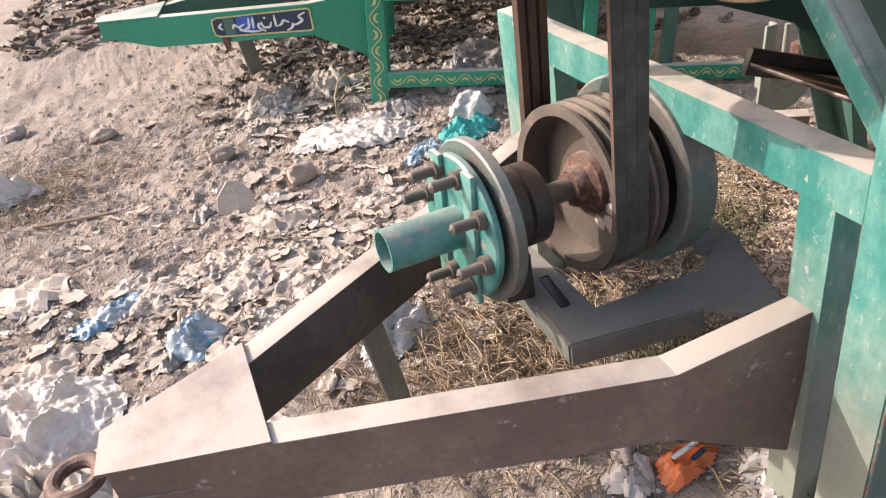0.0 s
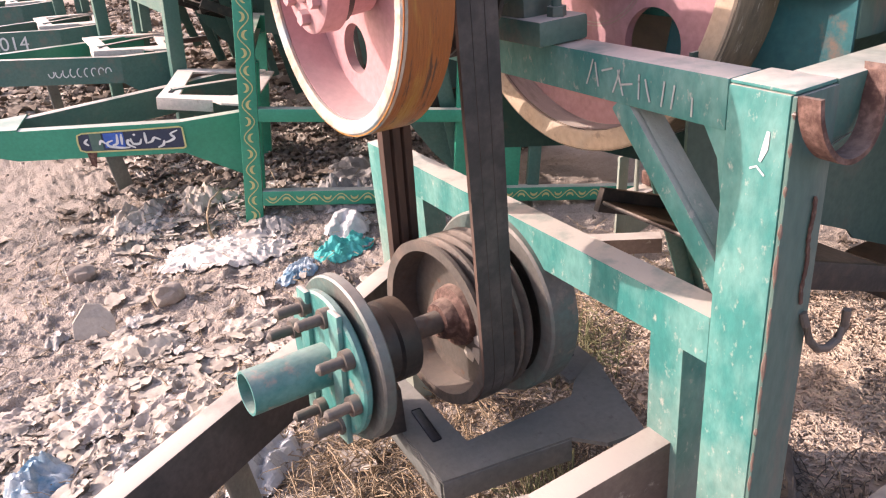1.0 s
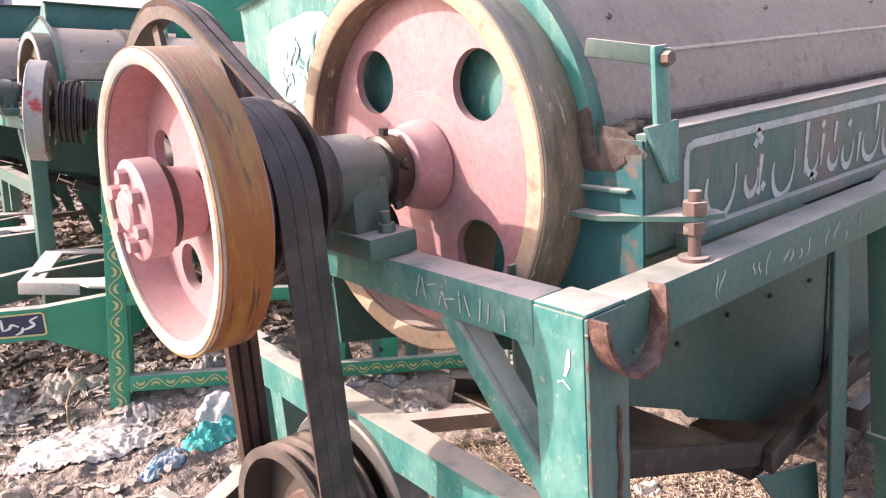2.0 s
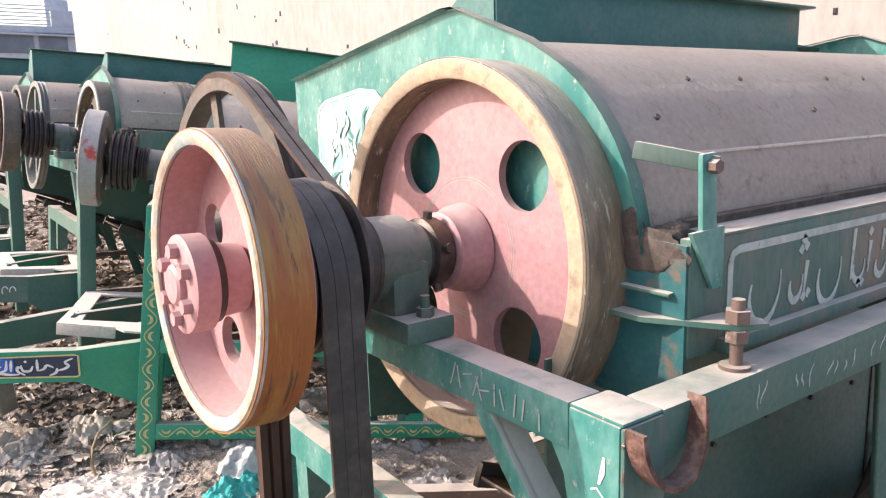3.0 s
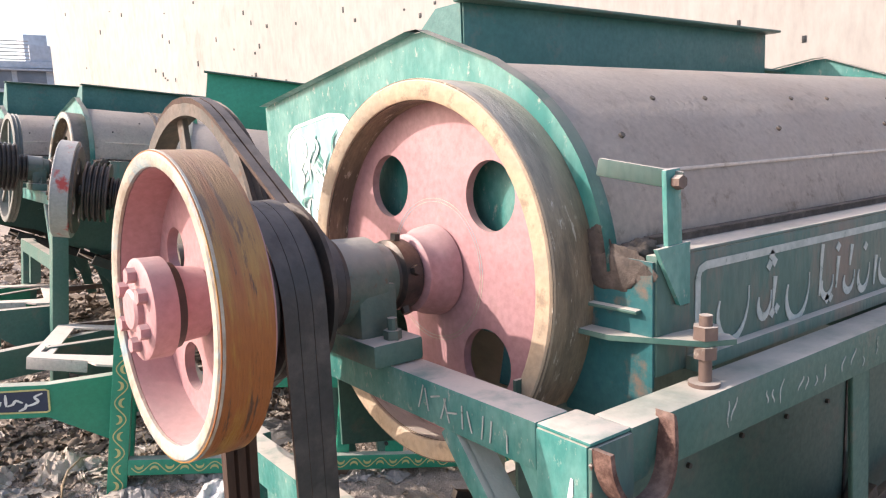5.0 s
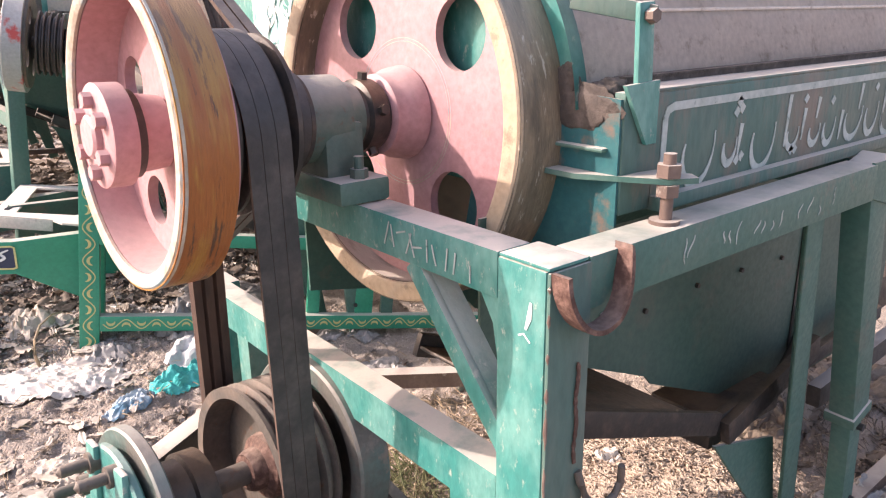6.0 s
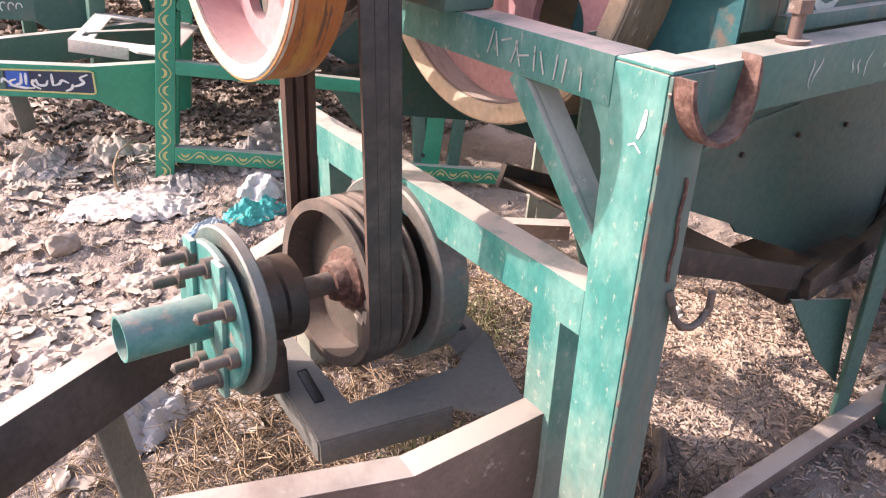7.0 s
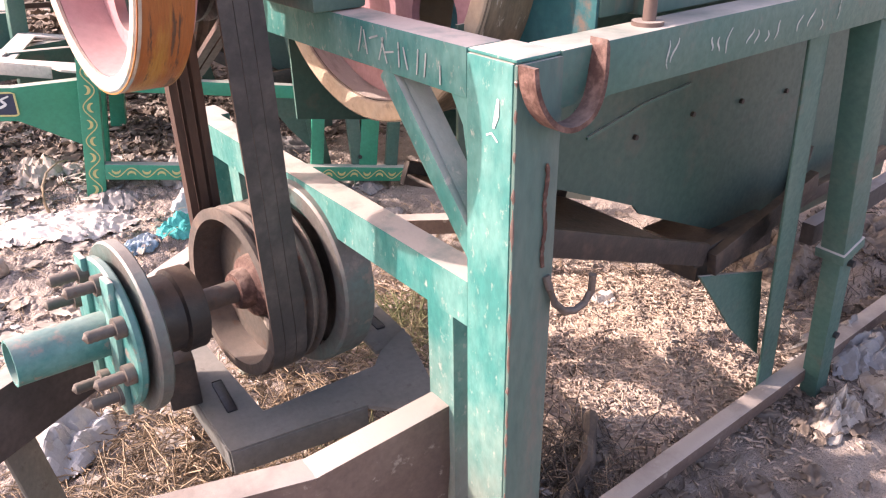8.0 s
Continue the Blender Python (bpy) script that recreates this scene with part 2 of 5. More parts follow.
def channel(p0, p1, w, h, t, up=(0, 0, 1), flip=1, bm=None):
    """A C-section with its web on the side that flip names."""
    bm = bm or bmesh.new()
    p0, p1, up = Vector(p0), Vector(p1), Vector(up)
    x = (p1 - p0).normalized()
    y = up.cross(x).normalized() * flip
    z = up
    prof = [(0, 0), (w, 0), (w, t), (t, t), (t, h - t), (w, h - t), (w, h), (0, h)]
    a = [bm.verts.new(p0 + y * u + z * v) for u, v in prof]
    b = [bm.verts.new(p1 + y * u + z * v) for u, v in prof]
    n = len(prof)
    for i in range(n):
        bm.faces.new((a[i], a[(i + 1) % n], b[(i + 1) % n], b[i]))
    for q in (a, b):
        for i in ((0, 1, 2, 3), (0, 3, 4, 7), (4, 5, 6, 7)):
            bm.faces.new([q[k] for k in i])
    bmesh.ops.bevel(bm, geom=[e for e in bm.edges if len(e.link_faces) == 2 and e.calc_face_angle(0) > 1 and {*e.verts} & {*a[:2], *a[-2:]} and {*e.verts} & {*b[:2], *b[-2:]}], offset=0.005, segments=2, affect="EDGES")
    return bm


def lathe(prof, m, n=72, bm=None):
    """A closed profile of (along, radius) turned about local x."""
    bm = bm or bmesh.new()
    rings = []
    for k in range(n):
        a = math.tau * k / n
        rings.append([bm.verts.new(m @ Vector((s, r * math.cos(a), r * math.sin(a)))) for s, r in prof])
    for k in range(n):
        p, q = rings[k], rings[(k + 1) % n]
        for i in range(len(prof)):
            j = (i + 1) % len(prof)
            bm.faces.new((p[i], p[j], q[j], q[i]))
    return bm


def rod(p0, p1, r, n=20, bm=None, r2=None):
    bm = bm or bmesh.new()
    p0, p1 = Vector(p0), Vector(p1)
    d = p1 - p0
    m = Matrix.Translation((p0 + p1) / 2) @ d.to_track_quat("Z", "Y").to_matrix().to_4x4()
    bmesh.ops.create_cone(bm, cap_ends=True, segments=n, radius1=r, radius2=r if r2 is None else r2, depth=d.length, matrix=m)
    return bm


def holed(loops, th, m, bm=None):
    """A plate in local y, z with holes, th thick along local x."""
    bm = bm or bmesh.new()
    es = []
    for lp in loops:
        vs = [bm.verts.new((0, *p)) for p in lp]
        es += [bm.edges.new((vs[i], vs[(i + 1) % len(vs)])) for i in range(len(vs))]
    fs = [f for f in bmesh.ops.triangle_fill(bm, use_beauty=True, edges=es)["geom"] if isinstance(f, bmesh.types.BMFace)]
    ex = bmesh.ops.extrude_face_region(bm, geom=fs)["geom"]
    top = [v for v in ex if isinstance(v, bmesh.types.BMVert)]
    bmesh.ops.translate(bm, verts=top, vec=(th, 0, 0))
    bmesh.ops.transform(bm, matrix=m, verts=bm.verts)
    return bm


def circle(y, z, r, n=40):
    return [(y + r * math.cos(math.tau * k / n), z + r * math.sin(math.tau * k / n)) for k in range(n)]


def slab(pts, th, bm=None, axis=2):
    """A plate from a flat outline of 3D points, th thick along the axis."""
    bm = bm or bmesh.new()
    vs = [bm.verts.new(p) for p in pts]
    f = bm.faces.new(vs)
    ex = bmesh.ops.extrude_face_region(bm, geom=[f])["geom"]
    v = Vector((0, 0, 0))
    v[axis] = th
    bmesh.ops.translate(bm, verts=[g for g in ex if isinstance(g, bmesh.types.BMVert)], vec=v)
    return bm


def tube(pts, r, n=8, bm=None, flat=1.0):
    bm = bm or bmesh.new()
    pts = [Vector(p) for p in pts]
    rings = []
    for i, p in enumerate(pts):
        d = (pts[min(i + 1, len(pts) - 1)] - pts[max(i - 1, 0)]).normalized()
        a = d.cross(Vector((0.13, 0.21, 0.97)) if abs(d.z) < 0.9 else Vector((0, 1, 0.1))).normalized()
        b = d.cross(a)
        rr = r(i / (len(pts) - 1)) if callable(r) else r
        rings.append([bm.verts.new(p + a * rr * math.cos(math.tau * k / n) + b * rr * flat * math.sin(math.tau * k / n)) for k in range(n)])
    for p, q in zip(rings, rings[1:]):
        for k in range(n):
            bm.faces.new((p[k], p[(k + 1) % n], q[(k + 1) % n], q[k]))
    bm.faces.new(rings[0])
    bm.faces.new(rings[-1][::-1])
    return bm


def ribbon(pts, normal, w, th=0.0012, bm=None):
    """A flat brush stroke along pts, lying on a face with that normal."""
    bm = bm or bmesh.new()
    n = Vector(normal).normalized()
    pts = [Vector(p) for p in pts]
    rows = []
    for i, p in enumerate(pts):
        d = (pts[min(i + 1, len(pts) - 1)] - pts[max(i - 1, 0)]).normalized()
        s = d.cross(n).normalized()
        ww = (w(i / (len(pts) - 1)) if callable(w) else w) / 2
        rows.append([bm.verts.new(p + s * a + n * b) for a, b in ((-ww, 0), (ww, 0), (ww, th), (-ww, th))])
    for p, q in zip(rows, rows[1:]):
        for k in range(4):
            bm.faces.new((p[k], p[(k + 1) % 4], q[(k + 1) % 4], q[k]))
    bm.faces.new(rows[0])
    bm.faces.new(rows[-1][::-1])
    return bm


def axis_frame(o, n):
    x = Vector(n).normalized()
    y = Vector((0, 0, 1)).cross(x).normalized()
    m = Matrix((x, y, x.cross(y))).transposed().to_4x4()
    m.translation = o
    return m


# ---- the shelling machines ----
UP = axis_frame((0, 0.455, 1.059), (1, 0.031, -0.033))
LOW = axis_frame((0, 0.53, 0.488), (1, 0.09, -0.077))


def wheel(root, name, m, s0, s1, R, thick, web, hole_r, hole_at, turn, tread, edge, face, holes=4, lining=None):
    """A cast flywheel: rim with a tread and a painted front edge, a web with round holes."""
    ri = R - thick
    e = 0.004
    w = part(name, lathe([(s0 + 0.001, R), (s1, R), (s1, ri), (s0 + 0.001, ri + 0.004)], m, 96), tread, root)
    part("rim_edge", lathe([(s0 - 0.001, R - e), (s0 + 0.003, R + 0.0005), (s0 + 0.006, R + 0.0005), (s0 + 0.006, ri - 0.001), (s0 + 0.002, ri - 0.001), (s0 - 0.001, ri + e)], m, 96), edge, w)
    part("rim_lining", lathe([(s0 + 0.007, ri + 0.002), (s1 - 0.001, ri + 0.002), (s1 - 0.001, ri - 0.003), (s0 + 0.007, ri - 0.002)], m, 96), lining or face, w)
    loops = [circle(0, 0, ri, 96)]
    for k in range(holes):
        a = radians(turn) + math.tau * k / holes
        loops.append(circle(hole_at * math.cos(a), hole_at * math.sin(a), hole_r, 36))
    part("web", holed(loops, 0.014, m @ Matrix.Translation((web, 0, 0))), face, w)
    return w


def stack(root, name, m, s0, n, pitch, R, depth, material, rim=None):
    """A grooved belt sheave."""
    prof = [(s0 - 0.004, R * 0.55), (s0 - 0.004, R)]
    for k in range(n):
        a = s0 + k * pitch
        prof += [(a + pitch * 0.12, R), (a + pitch * 0.36, R - depth), (a + pitch * 0.64, R - depth), (a + pitch * 0.88, R)]
    prof += [(s0 + n * pitch + 0.004, R), (s0 + n * pitch + 0.004, R * 0.55)]
    return part(name, lathe(prof, m, 72), material, root)


def loop_path(c1, r1, c2, r2, n=26):
    """The way of a belt round two discs in a plane: points (u, v)."""
    d = (c2[0] - c1[0], c2[1] - c1[1])
    L = math.hypot(*d)
    th = math.atan2(d[1], d[0])
    b = math.acos((r1 - r2) / L)
    pts = [(c1[0] + r1 * math.cos(a), c1[1] + r1 * math.sin(a)) for a in np.linspace(th + b, th + math.tau - b, n)]
    pts += [(c2[0] + r2 * math.cos(a), c2[1] + r2 * math.sin(a)) for a in np.linspace(th - b, th + b, n)]
    return pts


def belt(root, path, x0, x1, dx, w, th, material):
    """A closed belt in a y, z path; dx shifts it sideways by height."""
    bm = bmesh.new()
    n = len(path)
    rows = []
    for i, (y, z) in enumerate(path):
        py, pz = path[i - 1]
        ny, nz = path[(i + 1) % n]
        ty, tz = ny - py, nz - pz
        k = math.hypot(ty, tz) or 1
        oy, oz = tz / k, -ty / k
        x = x0 + (x1 - x0) * (z - 0.488) / 0.571
        rows.append([bm.verts.new((x + a, y + oy * b, z + oz * b)) for a, b in ((-w / 2, 0), (w / 2, 0), (w * 0.34, -th), (-w * 0.34, -th))])
    for i in range(n):
        p, q = rows[i], rows[(i + 1) % n]
        for k in range(4):
            bm.faces.new((p[k], p[(k + 1) % 4], q[(k + 1) % 4], q[k]))
    ob = part("belt", bm, material, root)
    ob.data.materials.append(M["old_belt"])
    for i, p in enumerate(ob.data.polygons):
        p.material_index = 0 if i % 4 in (0, 1) else 1
    return ob


def frame_members(root, c_post, c_beam, c_dark):
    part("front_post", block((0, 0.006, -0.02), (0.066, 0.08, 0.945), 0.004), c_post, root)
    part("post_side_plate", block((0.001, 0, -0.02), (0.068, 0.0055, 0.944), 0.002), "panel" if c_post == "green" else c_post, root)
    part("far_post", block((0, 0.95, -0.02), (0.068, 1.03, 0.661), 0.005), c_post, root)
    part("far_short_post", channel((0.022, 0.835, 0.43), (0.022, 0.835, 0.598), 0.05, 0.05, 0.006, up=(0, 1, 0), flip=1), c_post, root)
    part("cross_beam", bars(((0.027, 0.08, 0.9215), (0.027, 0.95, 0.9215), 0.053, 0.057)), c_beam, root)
    # side beams and legs take c_dark, the teal with shade in its colour
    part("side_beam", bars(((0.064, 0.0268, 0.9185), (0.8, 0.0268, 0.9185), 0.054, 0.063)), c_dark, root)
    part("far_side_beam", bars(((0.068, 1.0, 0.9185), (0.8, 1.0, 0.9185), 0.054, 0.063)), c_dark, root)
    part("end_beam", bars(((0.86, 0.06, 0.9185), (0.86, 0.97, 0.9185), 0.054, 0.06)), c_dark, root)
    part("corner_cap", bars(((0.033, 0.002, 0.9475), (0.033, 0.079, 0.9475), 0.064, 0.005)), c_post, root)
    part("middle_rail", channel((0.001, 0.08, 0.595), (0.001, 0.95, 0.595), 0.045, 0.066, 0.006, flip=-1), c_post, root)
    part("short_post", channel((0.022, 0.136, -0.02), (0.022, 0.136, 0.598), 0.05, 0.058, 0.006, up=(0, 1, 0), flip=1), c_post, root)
    part("diagonal_brace", bars(((0.008, 0.245, 0.895), (0.008, 0.068, 0.7), 0.012, 0.03, (0, 1, 0.2)), ((0.03, 0.236, 0.902), (0.03, 0.06, 0.708), 0.034, 0.006, (0, 1, 0.2))), c_beam, root)
    part("weld_gusset", slab([(0.004, 0.079, 0.895), (0.004, 0.112, 0.895), (0.004, 0.09, 0.86), (0.004, 0.079, 0.8)], 0.006, axis=0), c_beam, root)
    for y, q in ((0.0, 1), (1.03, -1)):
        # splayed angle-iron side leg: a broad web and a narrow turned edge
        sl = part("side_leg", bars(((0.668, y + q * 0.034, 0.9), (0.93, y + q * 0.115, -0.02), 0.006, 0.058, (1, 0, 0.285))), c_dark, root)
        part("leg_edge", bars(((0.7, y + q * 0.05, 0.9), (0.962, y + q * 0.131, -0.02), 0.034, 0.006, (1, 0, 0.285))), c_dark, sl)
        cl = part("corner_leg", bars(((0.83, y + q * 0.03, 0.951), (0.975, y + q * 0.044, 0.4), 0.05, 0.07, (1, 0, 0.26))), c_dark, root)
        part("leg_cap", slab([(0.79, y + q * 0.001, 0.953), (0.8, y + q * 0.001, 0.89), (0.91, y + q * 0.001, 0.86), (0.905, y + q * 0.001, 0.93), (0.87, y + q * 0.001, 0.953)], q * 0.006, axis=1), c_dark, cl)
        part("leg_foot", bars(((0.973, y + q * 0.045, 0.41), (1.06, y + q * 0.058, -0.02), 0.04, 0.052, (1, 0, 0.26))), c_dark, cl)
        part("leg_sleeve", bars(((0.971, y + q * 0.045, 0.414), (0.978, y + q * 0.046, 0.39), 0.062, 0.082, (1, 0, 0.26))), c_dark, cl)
        part("bolt_hole", rod((0.992, y + q * 0.015, 0.365), (0.992, y + q * 0.028, 0.365), 0.008, 12), "dark", cl)
        part("bolt_hole", rod((1.032, y + q * 0.024, 0.165), (1.032, y + q * 0.036, 0.165), 0.008, 12), "dark", cl)
    part("leg_gusset", slab([(0.6, 0.125, 0.43), (0.83, 0.125, 0.36), (0.885, 0.125, 0.126), (0.75, 0.125, 0.25)], 0.006, axis=1), c_dark, root)
    part("bottom_rail", bars(((0.07, 0.078, 0.045), (2.2, 0.1, 0.02), 0.04, 0.036)), "primer", root)


def drawbar(root, near_m, far_m, plate_m, ring=True):
    """Two tapering channel arms that meet under a plate with a towing ring."""
    def arm(line, name, m):
        bm = bmesh.new()
        # the web from the post to the tip, under a lip that kinks up near the post
        (xa, ya), (xk, yk), (xb, yb), (xt, yt) = line
        top = [(xa, ya, 0.408), (xk, yk, 0.398), (xb, yb, 0.398), (xt, yt, 0.398)]
        bot = [(xt, yt, 0.342), (xb, yb, 0.286), (xk, yk, 0.282), (xa - 0.02, ya, 0.14)]
        lips = []
        for k in range(3):
            q = [Vector(top[k]), Vector(top[k + 1]), Vector(bot[2 - k]), Vector(bot[3 - k])]
            o = Vector((q[1].y - q[0].y, q[0].x - q[1].x, 0)).normalized() * 0.006
            o = o if o.y > 0 else -o
            v0, v1 = [bm.verts.new(p) for p in q], [bm.verts.new(p + o) for p in q]
            bm.faces.new(v0)
            bm.faces.new(v1[::-1])
            for i in range(4):
                bm.faces.new((v0[i], v0[(i + 1) % 4], v1[(i + 1) % 4], v1[i]))
            lips += [(q[0] + o * 3.6, q[1] + o * 3.6), (q[3] + o * 3.6, q[2] + o * 3.6)]
        bmesh.ops.remove_doubles(bm, verts=bm.verts, dist=0.003)
        ob = part(name, bm, m, root, smooth=0)
        for u, v in lips:
            part("flange", bars((u, v, 0.044, 0.007, (0, 0, 1), 0.002)), m, ob)
        return ob
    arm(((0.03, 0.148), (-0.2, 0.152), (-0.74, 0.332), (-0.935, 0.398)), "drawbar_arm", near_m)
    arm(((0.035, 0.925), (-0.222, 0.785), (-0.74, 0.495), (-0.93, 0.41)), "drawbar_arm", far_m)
    part("hitch_plate", slab([(-0.716, 0.322, 0.402), (-0.716, 0.56, 0.402), (-0.937, 0.476, 0.402), (-0.945, 0.39, 0.402)], 0.006), plate_m, root)
    part("hitch_nose", slab([(-0.72, 0.33, 0.33), (-0.945, 0.395, 0.33), (-0.945, 0.468, 0.33), (-0.72, 0.56, 0.33)], 0.012), near_m, root)
    if ring:
        bm = bmesh.new()
        n, r = 32, 0.033
        tube([(-0.983 + r * math.cos(math.tau * k / n), 0.44 + r * math.sin(math.tau * k / n), 0.372) for k in range(n + 1)], 0.011, 10, bm)
        part("towing_ring", bm, "rust", root, "rusty towing ring")
    part("prop_leg", bars(((-0.5, 0.655, 0.3), (-0.47, 0.67, 0.0), 0.008, 0.075, (0.6, 0.7, 0))), "grey_plate", root)


def pulley_bed(root, m):
    """A slotted flat frame that carries the lower shaft."""
    z = 0.315
    near = [(-0.242, 0.36), (-0.017, 0.32), (0.02, 0.275), (0.09, 0.262), (0.163, 0.471), (0.085, 0.435), (0.052, 0.404), (-0.16, 0.416), (-0.16, 0.93), (-0.235, 0.93), (-0.234, 0.58)]
    part("bed_plate", slab([(x, y, z) for x, y in near], 0.008), m, root)
    part("bed_lip", bars(((-0.242, 0.361, z - 0.018), (-0.017, 0.321, z - 0.018), 0.006, 0.044)), m, root)
    part("bed_lip", bars(((-0.241, 0.366, z - 0.018), (-0.234, 0.58, z - 0.018), 0.006, 0.044)), m, root)
    part("bed_slot", bars(((-0.2, 0.446, z + 0.0085), (-0.19, 0.54, z + 0.0085), 0.018, 0.003)), "dark", root)
    part("bed_bar", bars(((0.12, 0.44, z), (0.17, 0.93, z), 0.08, 0.01)), m, root)
    part("bed_slot", bars(((0.13, 0.5, z + 0.006), (0.137, 0.58, z + 0.006), 0.018, 0.003)), "dark", root)


def lump_mesh(x, y, z, rx=0.035, ry=0.022, rz=0.02):
    """An uneven cake of dried dirt."""
    bm = bmesh.new()
    bmesh.ops.create_icosphere(bm, subdivisions=4, radius=1)
    for v in bm.verts:
        k = 1 + 0.3 * noise.noise(v.co * 1.9) + 0.16 * noise.noise(v.co * 5) + 0.08 * noise.noise(v.co * 13)
        v.co = Vector((x + rx * v.co.x * k, y + ry * v.co.y * k, z + rz * v.co.z * k))
    return bm


def threshing_head(root, c_end, c_low, c_panel, c_drum="drum", x1=1.55, hop=0.377, c_hop="hop_teal", hop_up=0.0):
    X0 = 0.203
    cy, cz, R = 0.455, 1.059, 0.319
    # end plate: round on the near side, a peaked roof line over it
    near = [(cy + R * math.cos(a), cz + R * math.sin(a)) for a in np.linspace(radians(118), radians(215), 26)]
    out = [(1.15, 0.955), (1.16, 1.345), (0.56, 1.432), (0.53, 1.432), (0.36, 1.37)] + near[1:16] + [(0.1, 1.075), (0.086, 1.07), (0.086, 0.955)]
    for x in (X0, x1):
        part("end_plate", slab([(x, y, z) for y, z in out], 0.006, axis=0), c_end, root)
        bm = bmesh.new()
        edge = [[bm.verts.new((x + dx, y, z + 0.003)) for dx in (-0.016, 0.008)] for y, z in out[1:20]]
        for p, q in zip(edge, edge[1:]):
            bm.faces.new((p[0], p[1], q[1], q[0]))
        bmesh.ops.solidify(bm, geom=bm.faces[:], thickness=0.005)
        part("end_plate_flange", bm, c_end, root)
    # round cover
    bm = bmesh.new()
    Rc = R - 0.009
    ang = np.linspace(radians(-18), radians(168), 40)
    xs = np.linspace(X0 + 0.006, x1 - 0.002, 12)
    outer = [[bm.verts.new((x, cy - Rc * math.cos(a) * (1 if a > 1.2 else 1), cz + Rc * math.sin(a) + 0.006)) for a in ang if a > 0.08] for x in xs]
    for p, q in zip(outer, outer[1:]):
        for i in range(len(p) - 1):
            bm.faces.new((p[i], p[i + 1], q[i + 1], q[i]))
    ex = bmesh.ops.solidify(bm, geom=bm.faces[:], thickness=0.004)
    part("drum_cover", bm, c_drum, root, "dust-caked curved sheet metal cover")
    part("dirt_crust", lump_mesh(X0 + 0.035, 0.128, 1.1), "dirt", root, smooth=80)
    part("cover_seam", bars(((X0 + 0.03, 0.132, 1.1), (x1 - 0.01, 0.132, 1.1), 0.026, 0.006), ((X0 + 0.06, 0.124, 1.108), (x1 - 0.01, 0.124, 1.108), 0.005, 0.022), ((X0 + 0.06, 0.13, 1.118), (x1 - 0.01, 0.13, 1.118), 0.02, 0.004)), "dirt", root)
    for k in range(9):
        x = X0 + 0.1 + 0.14 * k
        a = radians(52 if k % 3 else 38)
        part("rivet", rod((x, cy - Rc * math.cos(a), cz + Rc * math.sin(a)), (x, cy - (Rc + 0.008) * math.cos(a), cz + (Rc + 0.008) * math.sin(a)), 0.0045, 8), "iron", root)
    la = radians(26)
    lap = (cy - (Rc + 0.001) * math.cos(la), cz + 0.006 + (Rc + 0.001) * math.sin(la))
    part("cover_lap", bars(((X0 + 0.06, *lap), (x1 - 0.01, *lap), 0.005, 0.005, (0, 0, 1), 0.0015)), c_drum, root)
    # lower shell
    bm = bmesh.new()
    ang = np.linspace(radians(5), radians(-185), 36)
    rows = [[bm.verts.new((x, cy - (R - 0.02) * math.cos(a), cz + (R - 0.02) * math.sin(a))) for a in ang] for x in (X0 + 0.006, x1)]
    for i in range(len(ang) - 1):
        bm.faces.new((rows[0][i], rows[0][i + 1], rows[1][i + 1], rows[1][i]))
    bmesh.ops.solidify(bm, geom=bm.faces[:], thickness=0.004)
    part("lower_shell", bm, c_low, root)
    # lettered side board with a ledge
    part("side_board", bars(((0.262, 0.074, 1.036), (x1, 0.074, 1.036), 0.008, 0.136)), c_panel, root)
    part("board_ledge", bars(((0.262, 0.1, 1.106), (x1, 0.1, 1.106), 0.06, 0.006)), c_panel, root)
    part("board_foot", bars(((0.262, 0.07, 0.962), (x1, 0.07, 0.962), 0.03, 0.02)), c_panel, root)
    # chute below
    bm = slab([(0.1, 0.218, 0.94), (x1, 0.218, 0.94), (x1, 0.218, 0.36), (0.93, 0.218, 0.368), (0.52, 0.218, 0.55), (0.5, 0.218, 0.572), (0.31, 0.218, 0.655), (0.1, 0.218, 0.7)], 0.005, axis=1)
    part("chute_side", bm, "chute" if c_low == "shade_green" else c_low, root, "dull green riveted chute plate")
    bm = slab([(0.1, 0.7, 0.94), (x1, 0.7, 0.94), (x1, 0.7, 0.36), (0.93, 0.7, 0.368), (0.52, 0.7, 0.55), (0.5, 0.7, 0.572), (0.31, 0.7, 0.655), (0.1, 0.7, 0.7)], 0.005, axis=1)
    part("chute_side", bm, c_low, root)
    for x, z in ((0.482, 0.705), (0.64, 0.713), (0.795, 0.707), (0.957, 0.697), (1.06, 0.71)):
        part("rivet", rod((x, 0.219, z), (x, 0.212, z), 0.005, 8), "grease", root)
    part("chute_seam", ribbon([(1.045, 0.2175, 0.4), (1.045, 0.2175, 0.7), (1.045, 0.2175, 0.93)], (0, -1, 0), 0.008, 0.003), "grease", root)
    part("chute_crease", ribbon([(0.36, 0.2175, 0.73), (0.5, 0.2175, 0.76), (0.62, 0.2175, 0.772)], (0, -1, 0), 0.005, 0.004), c_low, root)
    part("chute_crease", ribbon([(0.33, 0.2175, 0.78), (0.4, 0.2175, 0.795), (0.47, 0.2175, 0.82)], (0, -1, 0), 0.006, 0.004), c_low, root)
    part("chute_crease", ribbon([(0.46, 0.2175, 0.8), (0.5, 0.2175, 0.83), (0.55, 0.2175, 0.86)], (0, -1, 0), 0.005, 0.004), c_low, root)
    part("shaker_rail", bars(((0.2, 0.14, 0.628), (0.625, 0.14, 0.463), 0.014, 0.045)), "grease", root)
    part("shaker_rail", bars(((0.2, 0.5, 0.628), (0.625, 0.5, 0.463), 0.014, 0.045)), "grease", root)
